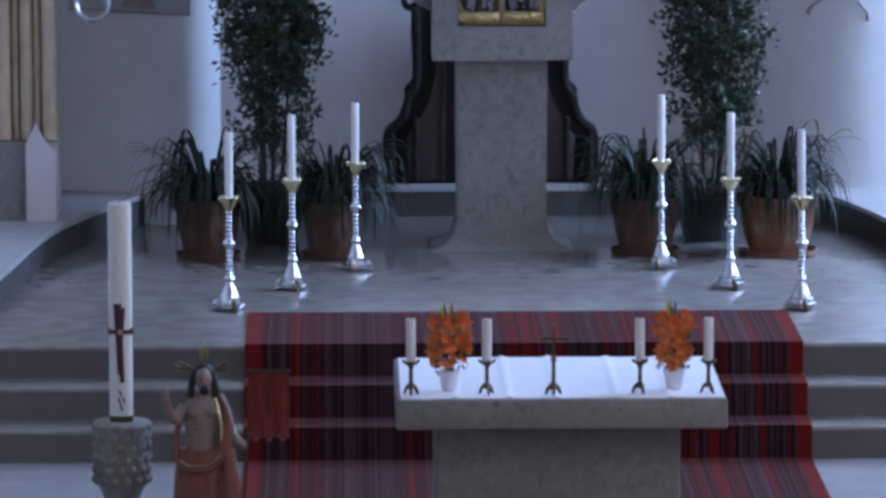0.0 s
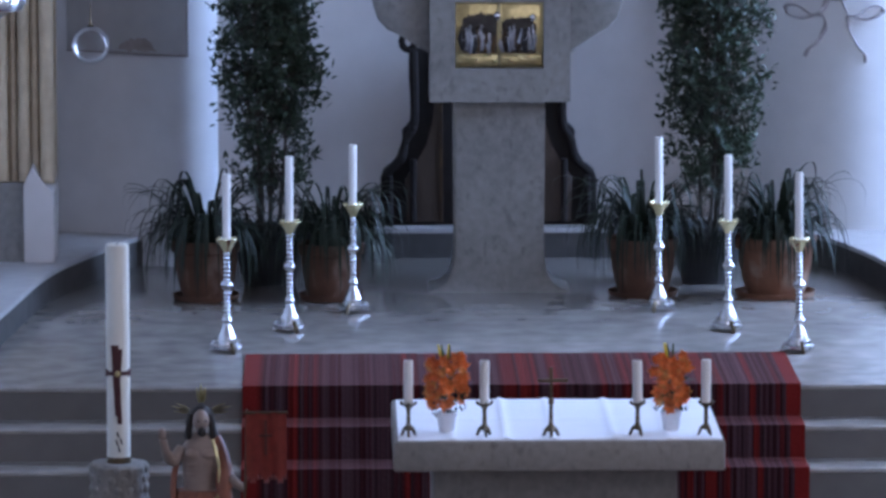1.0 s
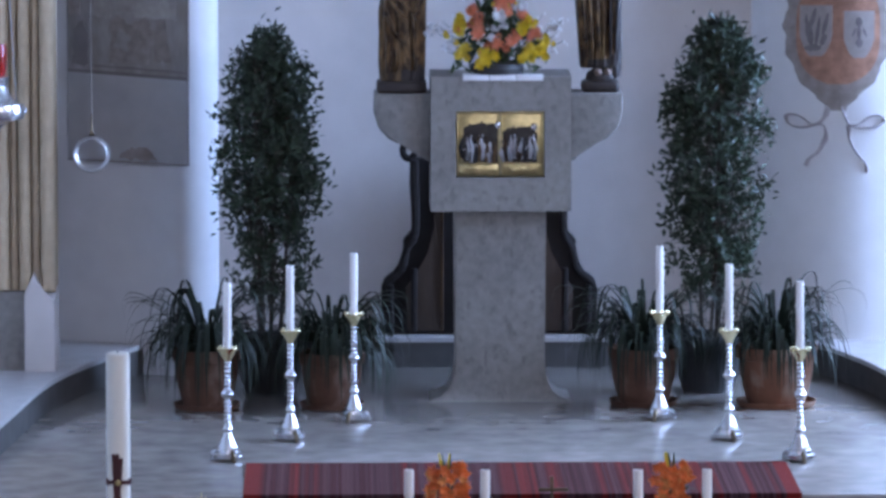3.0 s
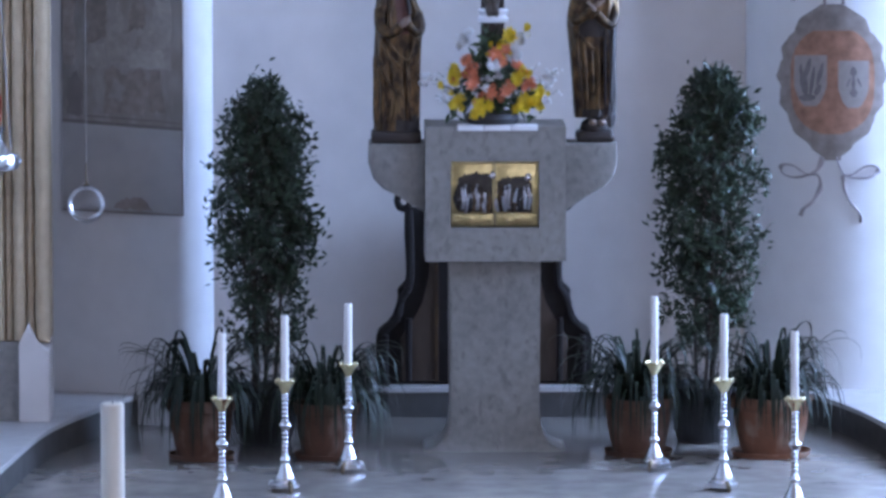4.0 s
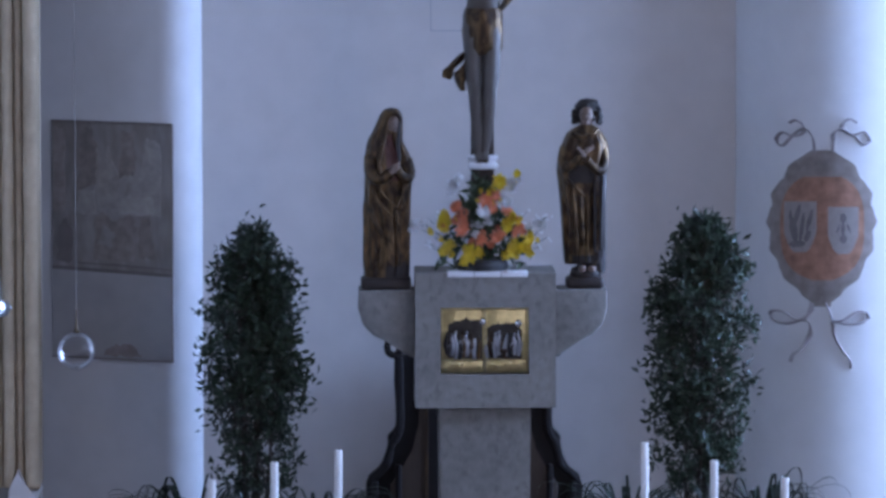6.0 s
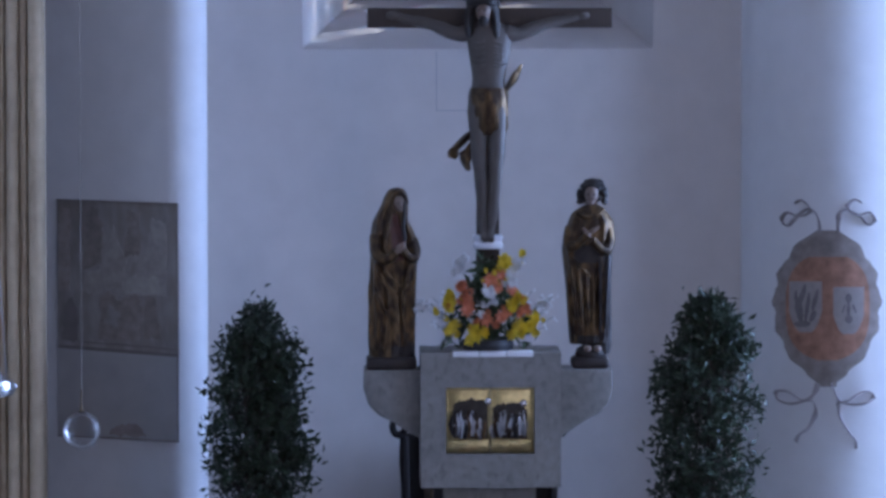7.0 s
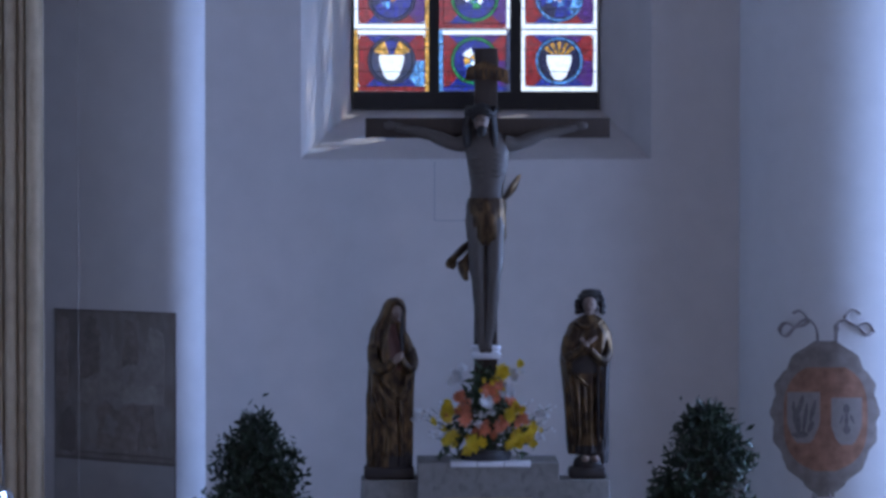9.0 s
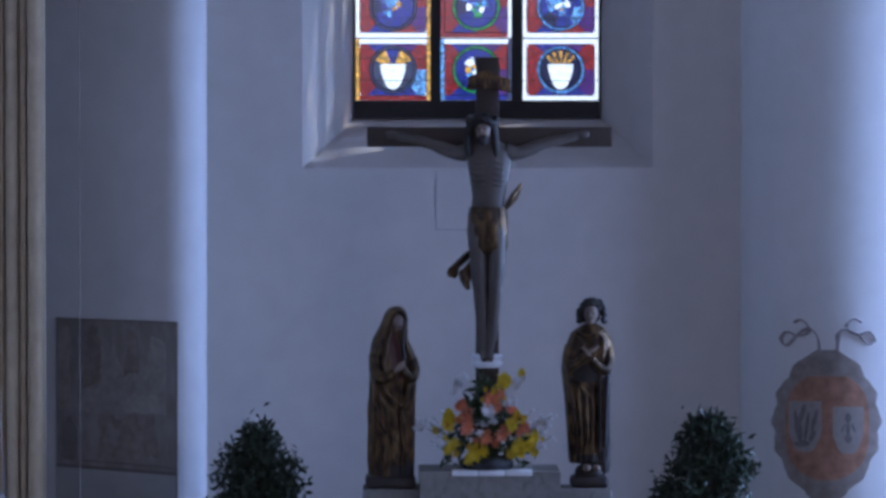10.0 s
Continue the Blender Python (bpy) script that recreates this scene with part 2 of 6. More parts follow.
def carpet_mat():
    m = mat("striped_red_wool", (0.2, 0.03, 0.03), 0.95, vary=0.2, grain=60, bump=0.4, spec=0.03, sheen=0.13)
    m.node_tree.nodes["Principled BSDF"].inputs["Sheen Tint"].default_value = (0.75, 0.36, 0.33, 1)
    n, l = m.node_tree.nodes, m.node_tree.links
    b = n["Principled BSDF"]
    tc, sep = n.new("ShaderNodeTexCoord"), n.new("ShaderNodeSeparateXYZ")
    l.new(tc.outputs["Object"], sep.inputs[0])
    comb = n.new("ShaderNodeCombineXYZ")
    l.new(sep.outputs["X"], comb.inputs["X"])
    cols = []
    for sc, stops in ((9.0, ((0.36, (0.085, 0.009, 0.008)), (0.44, (0.028, 0.010, 0.012)), (0.50, (0.055, 0.030, 0.034)), (0.54, (0.026, 0.009, 0.011)), (0.60, (0.10, 0.010, 0.008)))),
                      (55.0, ((0.35, (0.6, 0.6, 0.6)), (0.5, (1, 1, 1)), (0.65, (1.35, 1.35, 1.35))))):
        no = n.new("ShaderNodeTexNoise")
        no.noise_dimensions = "1D"
        no.inputs["Scale"].default_value, no.inputs["Detail"].default_value = sc, 2
        l.new(sep.outputs["X"], no.inputs["W"])
        r = n.new("ShaderNodeValToRGB")
        for i, (p, c) in enumerate(stops):
            e = r.color_ramp.elements[i] if i < 2 else r.color_ramp.elements.new(p)
            e.position, e.color = p, (*c, 1)
        l.new(no.outputs[0], r.inputs[0])
        cols.append(r)
    mix = n.new("ShaderNodeMix")
    mix.data_type, mix.blend_type = "RGBA", "MULTIPLY"
    mix.inputs["Factor"].default_value = 1
    l.new(cols[0].outputs[0], mix.inputs["A"])
    l.new(cols[1].outputs[0], mix.inputs["B"])
    # plain red borders along both edges
    border = n.new("ShaderNodeMath")
    border.operation = "COMPARE"
    border.inputs[1].default_value, border.inputs[2].default_value = 0.0125, 1.215
    l.new(sep.outputs["X"], border.inputs[0])
    edge = n.new("ShaderNodeMix")
    edge.data_type = "RGBA"
    edge.inputs["A"].default_value = (0.13, 0.012, 0.010, 1)
    l.new(border.outputs[0], edge.inputs["Factor"])
    l.new(mix.outputs["Result"], edge.inputs["B"])
    l.new(edge.outputs["Result"], b.inputs["Base Color"])
    return m


CARPET = carpet_mat()
CLEAR = bpy.data.materials.new("clear_glass")
CLEAR.use_nodes = True
_n, _l = CLEAR.node_tree.nodes, CLEAR.node_tree.links
_t, _g, _m, _f = _n.new("ShaderNodeBsdfTransparent"), _n.new("ShaderNodeBsdfGlossy"), _n.new("ShaderNodeMixShader"), _n.new("ShaderNodeFresnel")
_t.inputs[0].default_value, _g.inputs["Roughness"].default_value, _f.inputs["IOR"].default_value = (0.985, 0.985, 0.99, 1), 0.28, 1.28
_l.new(_f.outputs[0], _m.inputs[0])
_l.new(_t.outputs[0], _m.inputs[1])
_l.new(_g.outputs[0], _m.inputs[2])
_l.new(_m.outputs[0], _n["Material Output"].inputs[0])
GLASS = {k: pane_mat("stained_" + k, c, 0.06, 0.85 if k in ("white", "pale") else 0.25) for k, c in dict(white=(0.95, 0.97, 1.0), red=(0.34, 0.010, 0.014), blue=(0.012, 0.035, 0.36), navy=(0.004, 0.012, 0.08),
         light=(0.15, 0.45, 0.95), gold=(0.95, 0.50, 0.06), green=(0.03, 0.42, 0.12), purple=(0.10, 0.02, 0.24), orange=(0.85, 0.16, 0.04), dim=(0.05, 0.07, 0.16), pale=(0.62, 0.76, 1.0)).items()}
GLOW = bpy.data.materials.new("outdoor_sky_glow")
GLOW.use_nodes = True
_n = GLOW.node_tree.nodes
_e = _n.new("ShaderNodeEmission")
_e.inputs[0].default_value, _e.inputs[1].default_value = (0.80, 0.90, 1.0, 1), 1.7
GLOW.node_tree.links.new(_e.outputs[0], _n["Material Output"].inputs[0])

# ---- mesh helpers ----


def finish(name, bm, m, smooth=40):
    me = bpy.data.meshes.new(name)
    bmesh.ops.recalc_face_normals(bm, faces=bm.faces)
    bm.to_mesh(me)
    bm.free()
    for k in (m if isinstance(m, (list, tuple)) else [m]):
        me.materials.append(k)
    if smooth:
        for p in me.polygons:
            p.use_smooth = True
        me.set_sharp_from_angle(angle=radians(smooth))
    return me


def part(name, bm, m, parent=None, label="", smooth=40):
    ob = new(name, finish(name, bm, m, smooth))
    if parent:
        ob.parent = parent
    if label:
        ob["label"] = label
    return ob


def thing(name, place, label, category, group="", kind="", rz=0.0):
    ob = new(name)
    ob.empty_display_size = 0.05
    ob.matrix_world = pose(*place, 0, 0, rz)
    return tagged(ob, label, category, group, kind)


def structure(name, bm, m, label, category="wall", smooth=30):
    return tagged(part(name, bm, m, None, "", smooth), label, category, "", "structure")


def box(bm, x0, x1, y0, y1, z0, z1, bevel=0.0, seg=2, mi=0):
    r = bmesh.ops.create_cube(bm, size=1.0, matrix=Matrix.Translation(((x0 + x1) / 2, (y0 + y1) / 2, (z0 + z1) / 2)) @ Matrix.Diagonal((x1 - x0, y1 - y0, z1 - z0, 1)))
    fs = {f for v in r["verts"] for f in v.link_faces}
    for f in fs:
        f.material_index = mi
    if bevel:
        es = list({e for v in r["verts"] for e in v.link_edges})
        for f in bmesh.ops.bevel(bm, geom=es, offset=bevel, segments=seg, affect="EDGES", profile=0.5, material=mi)["faces"]:
            f.material_index = mi
    return r["verts"]


def bm_new():
    return bmesh.new()


def lathe(bm, prof, seg=24, c=(0, 0), mi=0, fold=None):
    """prof: (radius, z) upwards. fold(angle, z) scales the radius."""
    rings = []
    for r, z in prof:
        ring = []
        for i in range(seg):
            a = 2 * math.pi * i / seg
            q = r * (fold(a, z) if fold else 1)
            ring.append(bm.verts.new((c[0] + q * math.cos(a), c[1] + q * math.sin(a), z)))
        rings.append(ring)
    for a, b in zip(rings, rings[1:]):
        for i in range(seg):
            bm.faces.new((a[i], a[(i + 1) % seg], b[(i + 1) % seg], b[i])).material_index = mi
    bm.faces.new(rings[0][::-1]).material_index = mi
    bm.faces.new(rings[-1]).material_index = mi
    return rings


def tube(bm, pts, radii, seg=8, mi=0, flat=1.0):
    pts = [Vector(p) for p in pts]
    if not isinstance(radii, (list, tuple)):
        radii = [radii] * len(pts)
    rings, up = [], Vector((0.31, 0.17, 0.93))
    for i, p in enumerate(pts):
        d = (pts[min(i + 1, len(pts) - 1)] - pts[max(i - 1, 0)]).normalized()
        u = d.cross(up)
        if u.length < 0.05:
            u = d.cross(Vector((1, 0, 0)))
        u.normalize()
        w = d.cross(u).normalized()
        rings.append([bm.verts.new(p + radii[i] * (math.cos(2 * math.pi * k / seg) * u + flat * math.sin(2 * math.pi * k / seg) * w)) for k in range(seg)])
    for a, b in zip(rings, rings[1:]):
        for k in range(seg):
            bm.faces.new((a[k], a[(k + 1) % seg], b[(k + 1) % seg], b[k])).material_index = mi
    bm.faces.new(rings[0][::-1]).material_index = mi
    bm.faces.new(rings[-1]).material_index = mi


def blob(bm, c, r, mi=0, sub=2, turn=None):
    m = Matrix.Translation(c) @ (turn or Matrix()) @ Matrix.Diagonal((*r, 1))
    v = bmesh.ops.create_icosphere(bm, subdivisions=sub, radius=1.0, matrix=m)["verts"]
    for f in {f for q in v for f in q.link_faces}:
        f.material_index = mi


def prism(bm, pts, y0, y1, mi=0, bevel=0.0):
    """A slab with the outline pts in x and z, from y0 to y1."""
    a = [bm.verts.new((x, y0, z)) for x, z in pts]
    b = [bm.verts.new((x, y1, z)) for x, z in pts]
    fs = [bm.faces.new(a), bm.faces.new(b[::-1])]
    for i in range(len(pts)):
        j = (i + 1) % len(pts)
        fs.append(bm.faces.new((a[j], a[i], b[i], b[j])))
    for f in fs:
        f.material_index = mi
    if bevel:
        es = list({e for f in fs[:2] for e in f.edges})
        bmesh.ops.bevel(bm, geom=es, offset=bevel, segments=2, affect="EDGES", profile=0.5)


def plan_prism(bm, pts, z0, z1, mi=0):
    """A slab with the outline pts in x and y, from z0 to z1."""
    a = [bm.verts.new((x, y, z0)) for x, y in pts]
    b = [bm.verts.new((x, y, z1)) for x, y in pts]
    fs = [bm.faces.new(a[::-1]), bm.faces.new(b)]
    for i in range(len(pts)):
        j = (i + 1) % len(pts)
        fs.append(bm.faces.new((a[i], a[j], b[j], b[i])))
    for f in fs:
        f.material_index = mi


def smooth_line(pts, n=8):
    """A curve through the points."""
    out = []
    q = [Vector(p) for p in pts]
    for i in range(len(q) - 1):
        p0, p1, p2, p3 = q[max(i - 1, 0)], q[i], q[i + 1], q[min(i + 2, len(q) - 1)]
        for k in range(n):
            t = k / n
            out.append(0.5 * ((2 * p1) + (p2 - p0) * t + (2 * p0 - 5 * p1 + 4 * p2 - p3) * t * t + (3 * p1 - p0 - 3 * p2 + p3) * t ** 3))
    out.append(q[-1])
    return out


def curved_wall(name, pts, thick, z0, z1, m, label):
    """An upright wall along a line in plan; the thickness lies to the left of its direction."""
    pts = [Vector((x, y)) for x, y in pts]
    out = []
    for i, p in enumerate(pts):
        d = (pts[min(i + 1, len(pts) - 1)] - pts[max(i - 1, 0)]).normalized()
        out.append(p + thick * Vector((-d.y, d.x)))
    bm = bm_new()
    rows = [[bm.verts.new((p.x, p.y, z)) for p in line] for line, z in ((pts, z0), (pts, z1), (out, z1), (out, z0))]
    for a, b in zip(rows, rows[1:] + rows[:1]):
        for i in range(len(pts) - 1):
            bm.faces.new((a[i], a[i + 1], b[i + 1], b[i]))
    for i in (0, -1):
        bm.faces.new([r[i] for r in rows])
    return structure(name, bm, m, label, smooth=50)


def pierced_wall(name, p0, p1, thick, z0, z1, hole, m, label):
    """A straight wall from p0 to p1 in plan with openings (s0, s1 along it, za, zb in height) cut right through."""
    p0, p1 = Vector((*p0, 0)), Vector((*p1, 0))
    d = (p1 - p0).normalized()
    nrm = Vector((-d.y, d.x, 0)) * thick
    L = (p1 - p0).length
    bm = bm_new()
    cells, at = [], 0.0
    for s0, s1, za, zb in hole:
        cells += [(at, s0, z0, z1), (s0, s1, z0, za), (s0, s1, zb, z1)]
        at = s1
    for a, b, lo, hi in cells + [(at, L, z0, z1)]:
        v = [bm.verts.new(p0 + d * s + nrm * k + Vector((0, 0, z))) for k in (0, 1) for z in (lo, hi) for s in (a, b)]
        for f in ((0, 1, 3, 2), (4, 6, 7, 5), (0, 2, 6, 4), (1, 5, 7, 3), (0, 4, 5, 1), (2, 3, 7, 6)):
            bm.faces.new([v[i] for i in f])
    return structure(name, bm, m, label)


# ---- the setting ----
Z0, ZP, ZL, TOP = 0.0, 0.45, 0.61, 9.0
bm = bm_new()
box(bm, -6.2, 6.2, -7.2, 25.63, -0.3, Z0)
structure("floor", bm, NAVE, "grey stone floor of the nave", "floor")
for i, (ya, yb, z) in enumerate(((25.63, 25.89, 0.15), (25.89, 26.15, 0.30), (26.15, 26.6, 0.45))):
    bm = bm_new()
    # the riser carries its shade in the colour, the tread takes FLOOR
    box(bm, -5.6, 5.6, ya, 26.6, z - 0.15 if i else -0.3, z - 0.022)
    structure("riser_%d" % (i + 1), bm, STEP_SHADE, "limestone riser of the altar steps in a shaded colour", "step")
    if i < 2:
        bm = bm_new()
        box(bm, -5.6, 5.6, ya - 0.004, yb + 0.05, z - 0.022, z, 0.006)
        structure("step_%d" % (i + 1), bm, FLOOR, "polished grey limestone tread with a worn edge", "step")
bm = bm_new()
box(bm, -5.6, 5.6, 26.146, 32.0, ZP - 0.022, ZP, 0.006)
structure("sanctuary_floor", bm, FLOOR, "polished grey limestone floor of the raised sanctuary", "floor")
bm = bm_new()
box(bm, -6.2, 6.2, -7.2, 33.0, TOP, TOP + 0.3)
structure("ceiling", bm, PLASTER, "plain white plaster ceiling", "ceiling")
# nave
pierced_wall("wall_west", (-5.6, 26.8), (-5.6, -6.8), -0.5, Z0, TOP, [], PLASTER, "plain white plaster nave wall")
# windows of the next two walls are added, as openings for the fill lamps
pierced_wall("wall_east", (5.6, 26.8), (5.6, -6.8), 0.5, Z0, TOP, [(1.7, 3.1, 2.8, 6.8), (8.3, 10.3, 3.2, 7.2)], PLASTER, "white plaster nave wall with unseen windows added for fill lamps")
pierced_wall("wall_south", (6.1, -6.8), (-6.1, -6.8), 0.4, Z0, TOP, [(4.2, 8.0, 4.2, 8.6)], PLASTER, "white plaster end wall of the nave with an added unseen window")
for nm, xa, xb in (("wall_arch_left", -6.1, -2.75), ("wall_arch_right", 5.30, 6.1)):
    bm = bm_new()
    box(bm, xa, xb, 26.8, 27.2, Z0, TOP)
    structure(nm, bm, PLASTER, "white plaster wall beside the chancel arch")
# milky glass that keeps direct sun out of the unseen windows
PANE = mat("milky_window_glass", (0.75, 0.80, 0.85), 0.35, vary=0.05, grain=12, trans=0.5)
# all out of view; the first three only house the fill lamps
for i, (x, y, z, w, h, turn) in enumerate(((5.95, 24.4, 4.8, 1.44, 4.04, 90), (0.0, -7.05, 6.4, 3.84, 4.44, 0), (5.95, 17.5, 5.2, 2.04, 4.04, 90), (5.65, 29.5, 3.4, 2.24, 3.64, 90), (-5.65, 29.4, 3.6, 1.84, 3.44, 90))):
    win = thing("window_%d" % (i + 2), (x, y, z), "unseen tall milky leaded window in a deep opening", "window", kind="structure", rz=turn)
    for k in range(3):
        bm = bm_new()
        box(bm, -w / 2 + w * k / 3, -w / 2 + w * (k + 1) / 3, -0.006, 0.006, -h / 2, h / 2)
        part("pane", bm, PANE, win)
    for k in range(4):
        bm = bm_new()
        xx = -w / 2 + w * k / 3
        box(bm, xx - 0.015, xx + 0.015, -0.02, 0.02, -h / 2, h / 2, 0.004)
        part("glazing_bar", bm, IRON, win)
# apse, right side: a rounded pier that leads into a side bay with a large window
RIGHT = [(p.x, p.y) for p in smooth_line([(1.40, 31.0), (1.46, 30.82), (1.62, 30.60), (1.85, 30.46), (2.10, 30.42), (2.40, 30.46), (2.8, 30.52), (3.4, 30.62), (5.35, 30.9)], 6)]
curved_wall("wall_right", RIGHT[::-1], -0.5, ZP, TOP, PLASTER, "rounded white plaster pier with a painted crest")
pierced_wall("wall_right_window", (5.3, 31.0), (5.3, 26.8), 0.5, ZP, TOP, [(0.4, 2.6, 1.6, 5.2)], PLASTER, "white plaster wall of the side bay with a tall window")
pierced_wall("wall_left_window", (-5.3, 27.2), (-5.3, 31.1), 0.5, ZP, TOP, [(1.3, 3.1, 1.9, 5.3)], PLASTER, "white plaster wall of the side bay with a tall window")
curved_wall("wall_left_front", [(-2.75, 27.2), (-2.73, 29.3)], 0.5, ZP, TOP, PLASTER, "white plaster apse wall beside the arch")
# back wall with the splayed window
WX0, WX1, WZ0, WZ1 = -0.962, 0.925, 3.615, 7.4
GX0, GX1, GZ0, GZ1, GY = -0.683, 0.672, 3.868, 7.0, 31.7
bm = bm_new()
o = [(-1.9, ZP), (1.75, ZP), (1.75, TOP), (-1.9, TOP)]
w = [(WX0, WZ0), (WX1, WZ0), (WX1, WZ1), (WX0, WZ1)]
g = [(GX0, GZ0), (GX1, GZ0), (GX1, GZ1), (GX0, GZ1)]
g2 = [(-1.1, 3.6), (1.35, 3.6), (1.35, 7.6), (-1.1, 7.6)]
rings = [[bm.verts.new((x, y, z)) for x, z in pts] for pts, y in ((o, 31.0), (w, 31.0), (g, GY), (g2, 32.0), (o, 32.0))]
for a, b in zip(rings, rings[1:] + rings[:1]):
    for i in range(4):
        bm.faces.new((a[i], a[(i + 1) % 4], b[(i + 1) % 4], b[i]))
structure("wall_north", bm, APSE, "white plaster end wall with a deep splayed window")
# left pier: a slanting face that turns round a soft corner
pier = [(-5.35, 31.0), (-4.0, 30.98)] + [(x, 30.503 - 0.4046 * (x + 2.262)) for x in (-3.1, -2.9, -2.7, -2.4, -2.1, -1.9, -1.75)] + [(-1.635 + 0.16 * math.cos(a), 30.422 + 0.16 * math.sin(a)) for a in [radians(d) for d in range(-112, 1, 7)]] + [(-1.475, 31.0)]
curved_wall("wall_left", pier, 0.5, ZP, TOP, PIER, "rounded white plaster pier with an old fresco")
# stone ledge round the apse; the front's shade is in its colour
inner = [(p.x, p.y) for p in smooth_line([(2.15, 26.9), (2.07, 28.2), (1.98, 29.1), (1.85, 29.8), (1.66, 30.35), (1.35, 30.57), (0.0, 30.57), (-1.5, 30.57), (-1.80, 30.42), (-1.99, 30.0), (-2.27, 29.0), (-2.42, 27.7), (-2.5, 26.9)], 5)]
outer = [(5.25, 26.9), (5.25, 31.0), (2.1, 30.9), (1.5, 31.2), (-1.5, 31.2), (-5.25, 31.0), (-5.25, 26.9)]
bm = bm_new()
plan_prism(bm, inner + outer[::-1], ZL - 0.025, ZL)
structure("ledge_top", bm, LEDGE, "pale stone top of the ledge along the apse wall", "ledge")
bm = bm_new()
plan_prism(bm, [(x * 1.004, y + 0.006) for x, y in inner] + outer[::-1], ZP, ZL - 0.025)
structure("ledge_front", bm, LEDGE_SHADE, "stone front of the ledge along the apse wall, coloured as shaded", "ledge")


def pilaster():
    """Bundled painted shafts on a chamfered white base."""
    p = thing("pilaster", (-2.28, 29.3, ZL), "ochre painted bundle pilaster on a chamfered white base", "pilaster", kind="structure")
    y = 0.0
    for i, (xa, r) in enumerate(((-0.035, 0.035), (-0.095, 0.022), (-0.15, 0.030), (-0.205, 0.020), (-0.27, 0.04), (-0.35, 0.03))):
        bm = bm_new()
        lathe(bm, [(r, 0.42), (r, TOP - ZL)], 16, (xa, y + 0.03 * (i % 2)))
        part("shaft", bm, OCHRE, p)
    bm = bm_new()
    box(bm, -0.50, 0.0, 0.035, 0.42, 0.40, TOP - ZL)
    part("core", bm, OCHRE, p)
    bm = bm_new()
    prism(bm, [(-0.155, 0), (0.0, 0), (0.0, 0.37), (-0.06, 0.41), (-0.105, 0.51), (-0.155, 0.40)], -0.06, 0.42, bevel=0.01)
    part("base", bm, APSE, p)
    bm = bm_new()
    box(bm, -0.5, -0.157, 0.0, 0.42, 0, 0.41)
    part("side_base", bm, TUFF, p)


pilaster()

# wall hatch beside the cross
hatch = thing("wall_hatch", (0, 31.0, 0), "thin outline of a plastered hatch in the wall", "hatch", kind="structure")
for xa, xb, za, zb in ((-0.246, -0.240, 3.28, 3.60), (-0.24, 0.06, 3.28, 3.286)):
    bm = bm_new()
    box(bm, xa, xb, -0.004, 0.0, za, zb)
    part("joint", bm, HATCH, hatch)


# ---- stained window ----
def between(bm, cx, cz, r_in, r_out, a0, a1, y, n=12):
    """A flat glass piece between two outlines given as radius by angle."""
    for i in range(n):
        a, b = [radians(a0 + (a1 - a0) * k / n) for k in (i, i + 1)]
        q = [(cx + r(t) * math.cos(t), cz + r(t) * math.sin(t)) for r, t in ((r_out, a), (r_out, b), (r_in, b), (r_in, a))]
        if r_in(a) < 1e-6:
            q = q[:3]
        prism(bm, q, y, y + 0.003)


def const(r):
    return lambda a: r


def oblong(w, h):
    """The outline of an upright rectangle of half sides w and h."""
    return lambda a: min(w / max(1e-6, abs(math.cos(a))), h / max(1e-6, abs(math.sin(a))))


def shield_line(a):
    d = math.degrees(a) % 360
    if d < 180:
        return min(0.068 / max(1e-6, abs(math.cos(a))), 0.030 / max(1e-6, math.sin(a)) if 0.0 < d < 180 else 1)
    return min(0.068 / max(1e-6, abs(math.cos(a))), 0.066 + 0.042 * abs(math.sin(a)) ** 5)


def rect(x0, x1, z0, z1, y, th=0.003):
    m = bm_new()
    box(m, x0, x1, y, y + th, z0, z1)
    return m


